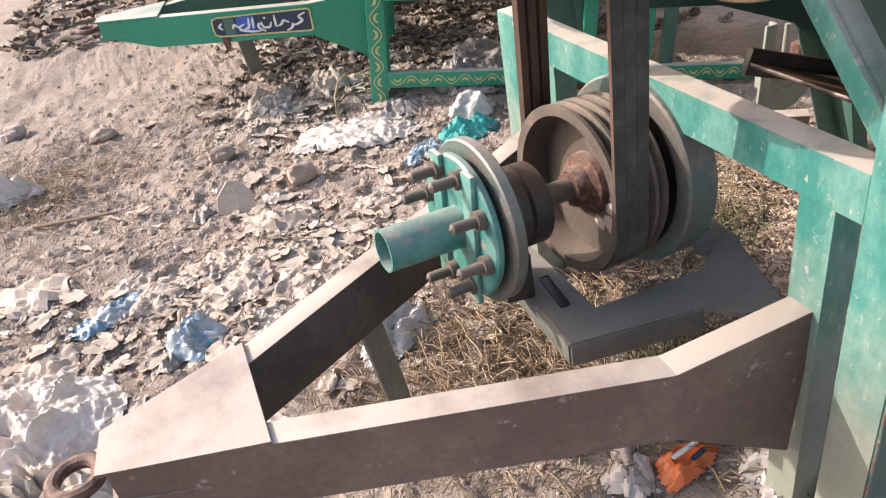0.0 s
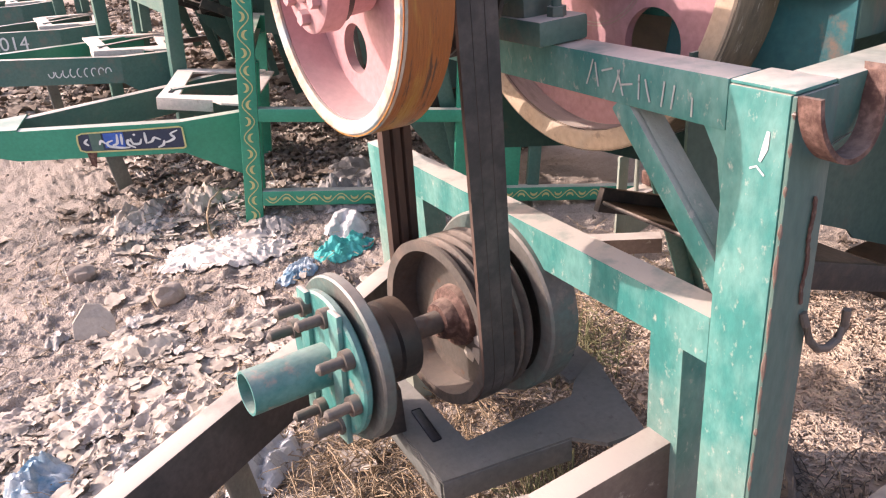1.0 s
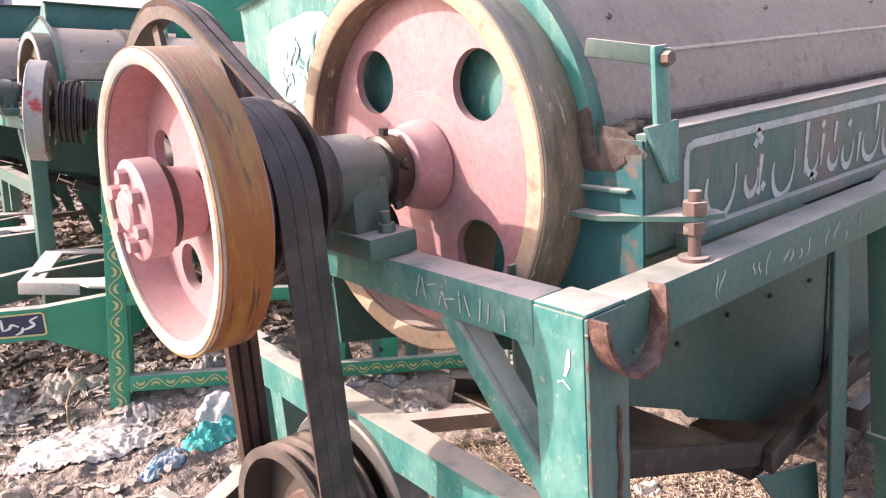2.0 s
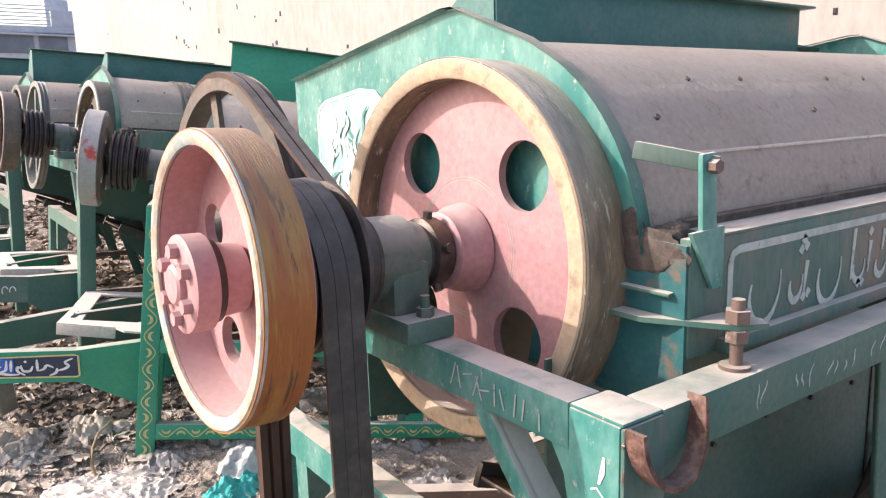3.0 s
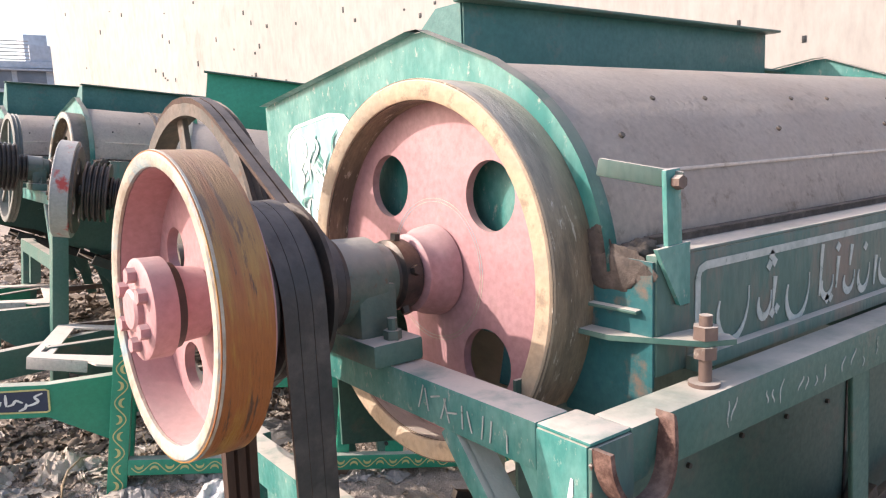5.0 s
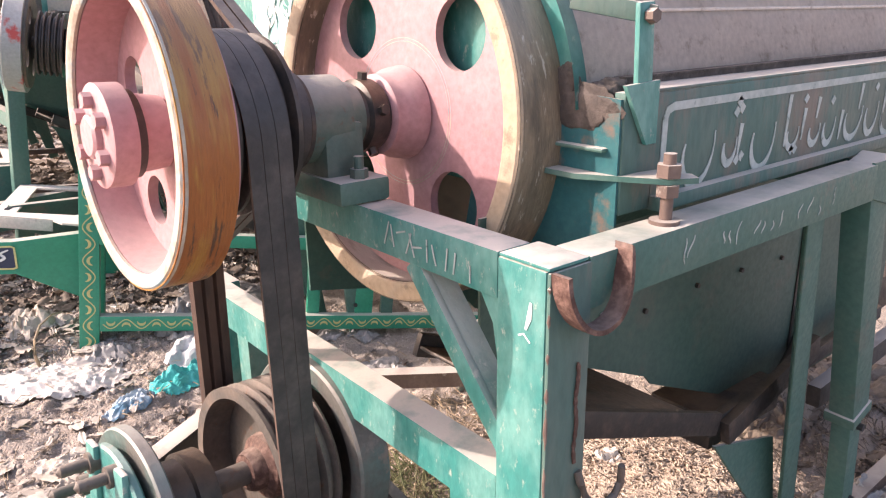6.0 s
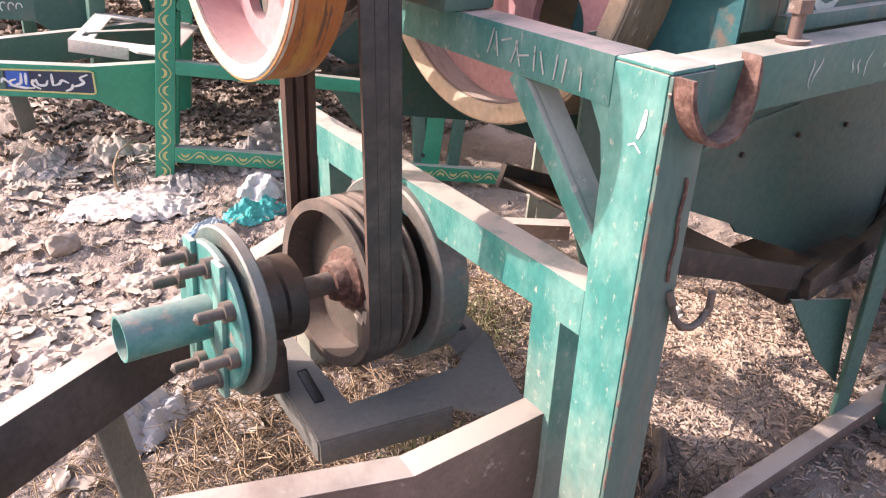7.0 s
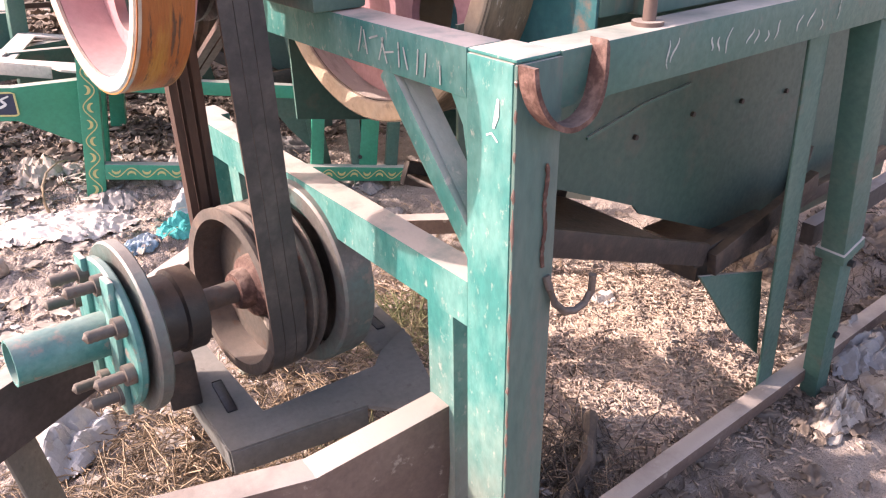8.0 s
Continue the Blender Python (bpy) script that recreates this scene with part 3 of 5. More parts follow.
    part("shaker_tray", bars(((0.2, 0.32, 0.625), (0.62, 0.32, 0.46), 0.345, 0.008)), "grease", root)
    part("shaker_box", bars(((0.66, 0.24, 0.41), (0.93, 0.24, 0.405), 0.14, 0.07)), "grease", root)
    # box added past the tray to shade the ground behind the legs
    part("added_shade_box", bars(((0.95, 0.62, 0.42), (1.75, 0.62, 0.44), 0.76, 0.1)), "grease", root)
    part("sieve_cross_bar", bars(((0.64, 0.13, 0.44), (0.98, 0.13, 0.52), 0.02, 0.05)), "grease", root)
    part("sieve_cross_bar", bars(((0.98, 0.12, 0.4), (1.7, 0.12, 0.44), 0.03, 0.05)), "dark_steel", root)
    part("fan_guard", tube([(0.9 + 0.17 * math.sin(a), 0.2, 0.4 + 0.17 * (1 - math.cos(a))) for a in np.linspace(0.1, 1.5, 10)], 0.012, 8), "grease", root)
    part("shaker_rod", rod((0.9, 0.24, 0.4), (1.5, 0.24, 0.43), 0.016, 10), "rust", root)
    part("shaker_link", bars(((0.6, 0.15, 0.455), (1.35, 0.15, 0.49), 0.02, 0.034)), "grease", root)
    # feed hopper on the far side of the drum crown
    h = part("hopper_board", bars(((hop, 0.64, 1.43 + hop_up / 2), (1.436, 0.64, 1.428 + hop_up / 2), 0.005, 0.16 + hop_up)), c_hop, root)
    part("hopper_lip", bars(((hop - 0.017, 0.625, 1.513 + hop_up), (1.45, 0.625, 1.508 + hop_up), 0.048, 0.007)), c_low, h)
    for x in (hop - 0.003, 1.434):
        part("hopper_end", slab([(x, 0.643, 1.35), (x, 0.643, 1.51 + hop_up), (x, 0.72, 1.51 + hop_up), (x, 0.93, 1.37)], 0.005, axis=0), c_hop if x < 0.5 else c_low, h)
    part("feed_apron", slab([(1.44, 0.64, 1.41), (1.9, 0.64, 1.385), (1.9, 1.0, 1.37), (1.44, 1.0, 1.39)], 0.006), c_low, h)


def hub(root, m, s, R, material, bolts=4):
    part("hub", lathe([(s + 0.075, 0.02), (s + 0.075, R * 0.72), (s + 0.03, R * 0.8), (s + 0.028, R), (s, R), (s - 0.002, R - 0.004), (s - 0.002, 0.02)], m, 40), material, root)
    part("hub_gap", lathe([(s + 0.028, 0.03), (s + 0.028, R * 0.86), (s + 0.04, R * 0.86), (s + 0.04, 0.03)], m, 40), "grease", root)
    part("shaft_end", lathe([(s - 0.012, 0.0005), (s - 0.012, 0.022), (s - 0.009, 0.026), (s + 0.03, 0.026), (s + 0.03, 0.0005)], m, 24), material, root)
    for k in range(bolts):
        a = math.tau * k / bolts + 0.5
        y, z = R * 0.68 * math.cos(a), R * 0.68 * math.sin(a)
        part("bolt", rod(m @ Vector((s, y, z)), m @ Vector((s - 0.013, y, z)), 0.0095, 6), material, root)


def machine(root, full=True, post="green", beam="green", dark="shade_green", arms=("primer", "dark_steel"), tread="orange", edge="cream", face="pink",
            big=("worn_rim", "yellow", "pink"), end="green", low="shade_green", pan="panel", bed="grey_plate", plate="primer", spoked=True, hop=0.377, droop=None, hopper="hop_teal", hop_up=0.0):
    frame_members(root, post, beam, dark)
    before = set(root.children)
    drawbar(root, arms[0], arms[1], plate)
    if droop:
        for ob in set(root.children) - before:
            ob.matrix_basis = droop
    before = set(root.children)
    pulley_bed(root, bed)
    if not full:
        # the parked machines carry their bed higher, on a closed frame
        part("bed_bar", bars(((-0.2, 0.9, 0.32), (0.17, 0.9, 0.32), 0.07, 0.01)), bed, root)
        part("bed_stay", bars(((-0.2, 0.5, 0.325), (0.1, 0.75, 0.325), 0.03, 0.008)), "shade_green", root)
        for ob in set(root.children) - before:
            ob.location = (-0.11 if droop else -0.05, 0, 0.085)
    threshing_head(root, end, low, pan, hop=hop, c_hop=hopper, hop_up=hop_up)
    # upper shaft
    part("main_shaft", lathe([(-0.27, 0.0005), (-0.27, 0.02), (1.4, 0.02), (1.4, 0.0005)], UP, 20), "iron", root)
    w = wheel(root, "small_flywheel", UP, -0.28, -0.217, 0.191, 0.019, -0.22, 0.033, 0.112, 29, tread, edge, face)
    hub(w, UP, -0.302, 0.062, face, 6)
    w = wheel(root, "large_flywheel", UP, 0.108, 0.193, 0.294, 0.03, 0.155, 0.052, 0.176, 47, *big, lining="worn_rim")
    part("hub", lathe([(0.152, 0.02), (0.152, 0.072), (0.128, 0.068), (0.12, 0.062), (0.1, 0.06), (0.096, 0.054), (0.096, 0.02)], UP, 40), big[2], w)
    co = part("locking_collar", lathe([(0.095, 0.02), (0.095, 0.05), (0.088, 0.054), (0.062, 0.054), (0.058, 0.046), (0.05, 0.044), (0.05, 0.02)], UP, 36), "grease", root)
    for k in range(5):
        a = math.tau * k / 5 + 0.4
        part("collar_bolt", rod(UP @ Vector((0.075, 0.05 * math.cos(a), 0.05 * math.sin(a))), UP @ Vector((0.075, 0.064 * math.cos(a), 0.064 * math.sin(a))), 0.008, 6), "grease", co)
    for r in (0.107, 0.112):
        part("turning_mark", lathe([(0.1546, r), (0.1546, r + 0.0012), (0.1552, r + 0.0012), (0.1552, r)], UP, 72), "cream", w)
    stack(root, "main_sheave", UP, -0.178, 4, 0.02, 0.118, 0.014, "grease")
    stack(root, "fan_sheave", UP, -0.084, 2, 0.018, 0.067, 0.01, "grease")
    b = part("bearing_housing", lathe([(-0.05, 0.02), (-0.05, 0.05), (-0.046, 0.062), (0.022, 0.062), (0.026, 0.054), (0.05, 0.05), (0.05, 0.02)], UP, 40), "bearing", root)
    part("bearing_foot", block((-0.03, 0.355, 0.951), (0.052, 0.56, 0.985), 0.006), "shade_green", b)
    part("bearing_neck", block((-0.025, 0.395, 0.97), (0.04, 0.52, 1.06), 0.012), "bearing", b)
    for y in (0.372, 0.54):
        part("bearing_bolt", lathe([(0, 0.0005), (0, 0.007), (0.03, 0.007), (0.03, 0.0005)], Matrix.Translation((0.012, y, 0.985)) @ pose(0, 0, 0, 0, -90, 0), 10), "bearing", b)
        part("bearing_nut", rod((0.012, y, 0.984), (0.012, y, 0.998), 0.013, 6), "bearing", b)
    # fan pulley with spokes on the far side
    if spoked:
        FAN = axis_frame((-0.085, 0.9, 1.055), (1, 0.031, -0.033))
        f = part("fan_pulley", lathe([(0.0, 0.29), (0.004, 0.294), (0.01, 0.286), (0.016, 0.286), (0.022, 0.294), (0.028, 0.286), (0.034, 0.286), (0.04, 0.294), (0.044, 0.266), (0.0, 0.264)], FAN, 72), "iron" if full else "grey_plate", root)
        for k in range(6):
            a = math.tau * k / 6 + 0.3
            part("spoke", bars((FAN @ Vector((0.02, 0.03 * math.cos(a), 0.03 * math.sin(a))), FAN @ Vector((0.02, 0.268 * math.cos(a), 0.268 * math.sin(a))), 0.012, 0.03, FAN.to_3x3() @ Vector((0, -math.sin(a), math.cos(a))))), "iron" if full else "grey_plate", f)
        part("fan_shaft", lathe([(-0.03, 0.0005), (-0.03, 0.03), (0.3, 0.03), (0.3, 0.0005)], FAN, 20), "iron", root)
    if not full:
        for x in (0.52, 0.555, 0.59):
            part("drum_band", lathe([(x, 0.318), (x + 0.014, 0.318), (x + 0.014, 0.306), (x, 0.306)], axis_frame((0, 0.455, 1.065), (1, 0, 0)), 56), "iron", root)
        return
    for k in range(2):
        x = -0.083 + 0.018 * k
        belt(root, loop_path((0.455, 1.061), 0.068, (0.9, 1.055), 0.297), x + 0.012, x + 0.012, 0, 0.015, 0.01, "rubber")
    # lower shaft
    part("drive_shaft", lathe([(-0.33, 0.0005), (-0.33, 0.019), (0.12, 0.019), (0.12, 0.0005)], LOW, 20), "iron", root)
    p = part("drive_pulley", lathe([(-0.149, 0.143), (-0.149, 0.125), (-0.1, 0.122), (-0.1, 0.03), (-0.09, 0.03), (-0.09, 0.122), (-0.05, 0.122), (-0.05, 0.139)] + [q for k in range(4) for q in ((-0.056 - 0.023 * k, 0.143), (-0.061 - 0.023 * k, 0.13), (-0.068 - 0.023 * k, 0.13), (-0.073 - 0.023 * k, 0.143))], LOW, 72), "iron", root)
    part("pulley_hub", lathe([(-0.14, 0.019), (-0.14, 0.03), (-0.132, 0.034), (-0.118, 0.036), (-0.112, 0.052), (-0.1, 0.055), (-0.1, 0.019)], LOW, 32), "rust", p)
    rp = random.Random(77)
    for k in range(7):
        a0, r0 = 2.2 + 0.33 * k, 0.062 + 0.012 * rp.random()
        pts = [LOW @ Vector((-0.1012, q * math.cos(a0 + w), q * math.sin(a0 + w))) for q, w in ((r0, -0.16), (r0 + 0.012, -0.2), (r0 + rp.uniform(0.015, 0.035), -0.05), (r0 + rp.uniform(0.01, 0.03), 0.1), (r0, 0.17), (r0 - 0.008, 0.02))]
        part("peeling_paint", slab(pts, -0.0012, axis=0), "husk", p)
    part("flat_pulley", lathe([(-0.03, 0.16), (-0.026, 0.164), (0.026, 0.164), (0.03, 0.16), (0.03, 0.135), (-0.03, 0.135)], LOW, 72), "teal_iron", root)
    part("flat_pulley_web", lathe([(0.0, 0.136), (0.012, 0.136), (0.012, 0.019), (0.0, 0.019)], LOW, 48), "grease", root)
    c = part("shaft_bearing", lathe([(-0.29, 0.02), (-0.29, 0.05), (-0.283, 0.06), (-0.25, 0.062), (-0.246, 0.068), (-0.215, 0.068), (-0.208, 0.05), (-0.208, 0.02)], LOW, 40), "grease", root)
    part("bearing_pedestal", bars(((-0.255, 0.5, 0.37), (-0.235, 0.6, 0.37), 0.05, 0.09)), "grease", c)
    part("backing_disc", lathe([(-0.304, 0.02), (-0.304, 0.13), (-0.307, 0.133), (-0.322, 0.133), (-0.325, 0.13), (-0.325, 0.02)], LOW, 72), "teal_iron", root)
    fl = part("coupling_flange", lathe([(-0.334, 0.02), (-0.334, 0.113), (-0.337, 0.116), (-0.345, 0.116), (-0.348, 0.112), (-0.348, 0.02)], LOW, 72), "pipe_teal", root)
    part("coupling_pipe", lathe([(-0.34, 0.034), (-0.478, 0.034), (-0.478, 0.03), (-0.34, 0.03)], LOW, 40), "pipe_teal", fl)
    part("yoke_bar", bars(*[(LOW @ Vector((-0.352, y, -0.11)), LOW @ Vector((-0.352, y, 0.11)), 0.01, 0.03, LOW.to_3x3() @ Vector((0, 1, 0))) for y in (-0.05, 0.05)]), "green", fl)
    for k in range(8):
        a = math.tau * k / 8 + 0.25
        y, z = 0.094 * math.cos(a), 0.094 * math.sin(a)
        prof = [(-0.345, 0.0005), (-0.345, 0.0155), (-0.362, 0.0155), (-0.362, 0.0085)]
        prof += [(-0.363 - 0.0045 * j, 0.009 if j % 2 else 0.0082) for j in range(9)] + [(-0.404, 0.0005)]
        part("stud", lathe(prof, LOW @ Matrix.Translation((0, y, z)), 12), "iron", fl)
    # main belts: upper sheave to drive pulley
    for k in range(3):
        off = 0.0195 * k
        belt(root, loop_path((0.451, 1.063), 0.124, (0.52, 0.498), 0.148), -0.133 + off, -0.16 + off, 0, 0.0188, 0.012, "rubber")


def swash(x, z, w, h, kind, y=0.0695):
    """One unreadable painted stroke on the side board: a bowl, an upright or a dot."""
    if kind == "bowl":
        pts = [(x + w * (0.5 - 0.5 * math.cos(a)) - 0.1 * w, y, z + h * (0.55 - 0.75 * math.sin(a)) + h * 0.35 * (a / 3.3)) for a in np.linspace(-0.5, 3.3, 14)]
        return ribbon(pts, (0, -1, 0), lambda t: 0.0022 + 0.0105 * math.sin(math.pi * min(1, 0.08 + t * 0.97)) ** 2)
    if kind == "up":
        return ribbon([(x + 0.006 * t, y, z + h * t) for t in np.linspace(0, 1, 5)], (0, -1, 0), lambda t: 0.004 + 0.006 * t)
    return ribbon([(x, y, z), (x + 0.008, y, z + 0.01)], (0, -1, 0), 0.011)


def side_fittings(root):
    """What the near machine carries along its side: ledges, bolt, lever, hooks, painted marks."""
    # skirt laid over the end plate, shade put into its dark teal
    part("end_skirt", slab([(0.196, 0.074, 0.88), (0.196, 0.36, 0.88), (0.196, 0.31, 1.1), (0.196, 0.165, 1.1), (0.196, 0.138, 1.104), (0.196, 0.074, 1.1)], 0.004, axis=0), "blue_teal", root, "shade-dark teal skirt under the drum cover")
    rn = random.Random(31)
    part("dirt_crust", lump_mesh(0.199, 0.14, 1.085, 0.006, 0.062, 0.03), "dirt", root, "brown caked dirt", smooth=80)
    part("dirt_crust", lump_mesh(0.2, 0.165, 1.115, 0.006, 0.024, 0.024), "dirt", root, smooth=80)
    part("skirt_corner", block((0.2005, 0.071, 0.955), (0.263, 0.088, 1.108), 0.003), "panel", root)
    part("shell_ledge", bars(((0.2, 0.09, 1.037), (0.2, 0.3, 1.037), 0.03, 0.006)), "shade_green", root)
    part("bolt_ledge", slab([(0.17, 0.32, 1.0), (0.17, 0.12, 1.0), (0.225, 0.02, 1.0), (0.26, 0.0, 1.0), (0.275, 0.02, 1.0), (0.262, 0.07, 1.0), (0.214, 0.09, 1.0), (0.211, 0.32, 1.0)], 0.007), "shade_green", root)
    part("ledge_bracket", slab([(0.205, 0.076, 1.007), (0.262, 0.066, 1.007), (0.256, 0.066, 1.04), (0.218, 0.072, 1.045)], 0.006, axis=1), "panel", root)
    part("ledge_bracket", slab([(0.238, 0.064, 1.042), (0.258, 0.064, 1.042), (0.258, 0.064, 1.12), (0.192, 0.064, 1.117)], 0.006, axis=1), "green", root)
    b = part("tension_bolt", rod((0.235, 0.026, 0.951), (0.235, 0.026, 1.037), 0.008, 16), "primer", root, "dusty rusted adjusting bolt")
    part("nut", rod((0.235, 0.026, 1.008), (0.235, 0.026, 1.024), 0.016, 6), "primer", b)
    part("nut", rod((0.235, 0.026, 0.984), (0.235, 0.026, 0.999), 0.015, 6), "primer", b)
    part("washer", rod((0.233, 0.026, 0.95), (0.233, 0.026, 0.955), 0.019, 20), "primer", b)
    part("lever_post", bars(((0.232, 0.07, 1.1), (0.226, 0.07, 1.212), 0.008, 0.03, (1, 0, 0))), "green", root)
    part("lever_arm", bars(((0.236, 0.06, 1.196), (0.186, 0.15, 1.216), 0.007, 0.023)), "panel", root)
    part("lever_bolt", rod((0.226, 0.064, 1.196), (0.225, 0.052, 1.196), 0.0085, 6), "primer", root)
    # flat iron hook on the post and a rod hook lower down
    pts = [(0.004, -0.012, 0.945), (0.004, -0.014, 0.925), (0.012, -0.018, 0.9), (0.032, -0.02, 0.879), (0.058, -0.02, 0.872), (0.085, -0.019, 0.88), (0.101, -0.016, 0.9), (0.109, -0.012, 0.925), (0.112, -0.008, 0.95), (0.116, -0.004, 0.955)]
    fine = np.linspace(0, len(pts) - 1, 37)
    pts = [tuple(np.interp(fine, range(len(pts)), [p[c] for p in pts])[k] for c in range(3)) for k in range(37)]
    for _ in range(4):
        pts = [pts[0]] + [tuple((pts[k - 1][c] + 2 * pts[k][c] + pts[k + 1][c]) / 4 for c in range(3)) for k in range(1, 36)] + [pts[-1]]
    bm = bmesh.new()
    rows = []
    for i, p in enumerate(pts):
        d = (Vector(pts[min(i + 1, len(pts) - 1)]) - Vector(pts[max(i - 1, 0)])).normalized()
        n = Vector((d.z, 0, -d.x)) * 0.003
        rows.append([bm.verts.new(Vector(p) + n * a + Vector((0, b, 0))) for a, b in ((-1, -0.012), (1, -0.012), (1, 0.012), (-1, 0.012))])
    for p, q in zip(rows, rows[1:]):
        for k in range(4):
            bm.faces.new((p[k], p[(k + 1) % 4], q[(k + 1) % 4], q[k]))
    bm.faces.new(rows[0])
    bm.faces.new(rows[-1][::-1])
    part("flat_hook", bm, "rust", root, "rusted flat-iron hook")
    part("rod_hook", tube([(0.056, -0.001, 0.685), (0.058, -0.006, 0.67), (0.068, -0.007, 0.645), (0.085, -0.007, 0.627), (0.105, -0.007, 0.62), (0.122, -0.007, 0.624), (0.134, -0.007, 0.638), (0.134, -0.007, 0.662)], 0.005, 10), "iron", root)
    part("weld_scar", ribbon([(0.048 + 0.0015 * math.sin(13 * q), -0.001, 0.83 - 0.13 * q) for q in np.linspace(0, 1, 22)], (0, -1, 0), lambda q: 0.002 + 0.004 * abs(math.sin(29 * q)), 0.002), "rust", root)
    bm = bmesh.new()
    z = 0.93
    while z > 0.03:
        l = rn.uniform(0.008, 0.06)
        tube([(0.0015 + 0.0006 * math.sin(9 * q), 0.0015, z - l * q) for q in np.linspace(0, 1, 6)], lambda q: 0.0008 + rn.uniform(0.0008, 0.0022) * math.sin(math.pi * q), 6, bm)
        z -= l + rn.uniform(0.0, 0.03)
    tagged(part("chipped_edge", bm, "primer", root), kind="stuff")
    # border line and painted script of the side board
    bm = bmesh.new()
    ribbon([(0.282, 0.0695, 0.972), (0.282, 0.0695, 1.07), (0.287, 0.0695, 1.08), (0.3, 0.0695, 1.084), (0.7, 0.0695, 1.084), (1.5, 0.0695, 1.084)], (0, -1, 0), 0.011, 0.0012, bm)
    part("painted_border", bm, "faded", root)
    # brush strokes of the lettering, which is an address and stays unread: (kind, start, rise, width, height)
    for kind, x, z, w, h in (("bowl", 0.335, 0.975, 0.075, 0.066), ("bowl", 0.43, 0.992, 0.034, 0.034), ("up", 0.465, 1.0, 0, 0.045), ("dot", 0.45, 1.058, 0, 0), ("dot", 0.463, 1.062, 0, 0), ("dot", 0.456, 1.072, 0, 0), ("dot", 0.46, 0.988, 0, 0), ("dot", 0.472, 0.992, 0, 0),
                             ("bowl", 0.51, 0.974, 0.066, 0.062), ("up", 0.602, 0.995, 0, 0.08), ("bowl", 0.612, 0.992, 0.036, 0.03), ("dot", 0.622, 0.982, 0, 0), ("dot", 0.634, 0.982, 0, 0), ("up", 0.655, 1.0, 0, 0.05), ("dot", 0.655, 1.06, 0, 0),
                             ("bowl", 0.685, 0.99, 0.036, 0.03), ("up", 0.7, 1.03, 0, 0.034), ("bowl", 0.735, 0.985, 0.04, 0.04), ("dot", 0.75, 1.05, 0, 0), ("up", 0.79, 0.985, 0, 0.05), ("bowl", 0.815, 0.985, 0.066, 0.05), ("up", 0.858, 1.03, 0, 0.045), ("bowl", 0.895, 0.985, 0.05, 0.052),
                             ("dot", 0.92, 1.06, 0, 0), ("up", 0.962, 0.99, 0, 0.085), ("bowl", 0.97, 0.975, 0.09, 0.05), ("up", 1.06, 0.99, 0, 0.08), ("bowl", 1.085, 0.985, 0.04, 0.035), ("up", 1.15, 0.99, 0, 0.08), ("bowl", 1.165, 0.985, 0.05, 0.04), ("up", 1.235, 0.99, 0, 0.07), ("bowl", 1.26, 0.985, 0.05, 0.04), ("up", 1.34, 0.99, 0, 0.07), ("bowl", 1.37, 0.985, 0.06, 0.045)):
        part("painted_stroke", swash(x, z, w, h, kind), "faded", root)
    # scratched marks as bars on the cross beam and side beam
    for y, z, dy, h in ((0.298, 0.909, 0.012, 0.033), (0.276, 0.909, -0.006, 0.03), (0.25, 0.906, 0.012, 0.03), (0.232, 0.905, -0.01, 0.03), (0.206, 0.905, 0.0, 0.03), (0.188, 0.905, -0.008, 0.026), (0.17, 0.903, 0.004, 0.03), (0.155, 0.903, 0.004, 0.028), (0.125, 0.9, 0.0, 0.022)):
        part("chalk_mark", ribbon([(-0.0005, y, z), (-0.0005, y - dy * 0.6, z + h * 0.55), (-0.0005, y - dy, z + h)], (-1, 0, 0), 0.0024, 0.0006), "faded", root)
    for y, z, h in ((0.262, 0.93, 0.006), (0.228, 0.918, 0.004)):
        part("chalk_mark", ribbon([(-0.0005, y + 0.008, z), (-0.0005, y - 0.012, z + h)], (-1, 0, 0), 0.0024, 0.0006), "faded", root)
    rnd = random.Random(15)
    for x in (0.12, 0.245, 0.25, 0.33, 0.345, 0.36, 0.41, 0.43, 0.455, 0.475, 0.53, 0.56, 0.6, 0.64):
        z0, h, lean = 0.899 + rnd.uniform(0, 0.01), rnd.uniform(0.012, 0.034), rnd.uniform(-0.004, 0.012)
        part("chalk_mark", ribbon([(x + lean * t + 0.003 * math.sin(5 * t + 40 * x), -0.0005, z0 + h * t) for t in np.linspace(0, 1, 6)], (0, -1, 0), lambda t: 0.001 + 0.0018 * math.sin(math.pi * t), 0.0006), "faded", root)
    part("paint_dab", ribbon([(-0.0005, 0.033, 0.872), (-0.0005, 0.028, 0.887), (-0.0005, 0.026, 0.905)], (-1, 0, 0), lambda t: 0.003 + 0.004 * math.sin(3 * t), 0.0006), "white", root)
    part("paint_dab", ribbon([(-0.0005, 0.044, 0.862), (-0.0005, 0.036, 0.866), (-0.0005, 0.026, 0.858)], (-1, 0, 0), 0.002, 0.0006), "white", root)
    # whitewashed emblem in an arched border
    arch = [(0.745, 1.05), (1.045, 1.05), (1.05, 1.255), (1.04, 1.28), (1.01, 1.295), (0.86, 1.315), (0.8, 1.31), (0.765, 1.285), (0.752, 1.24), (0.748, 1.15)]
    arch = [(y, z) for y, z in arch if math.hypot(y - 0.455, z - 1.059) > 0.28]
    em = part("emblem", slab([(0.2015, y, z) for y, z in arch], 0.001, axis=0), "wash", root, "faded whitewash emblem")
    part("emblem_border", ribbon([(0.2012, y, z) for y, z in arch + arch[:1]], (-1, 0, 0), 0.007, 0.0008), "white", em)
    rnd = random.Random(9)
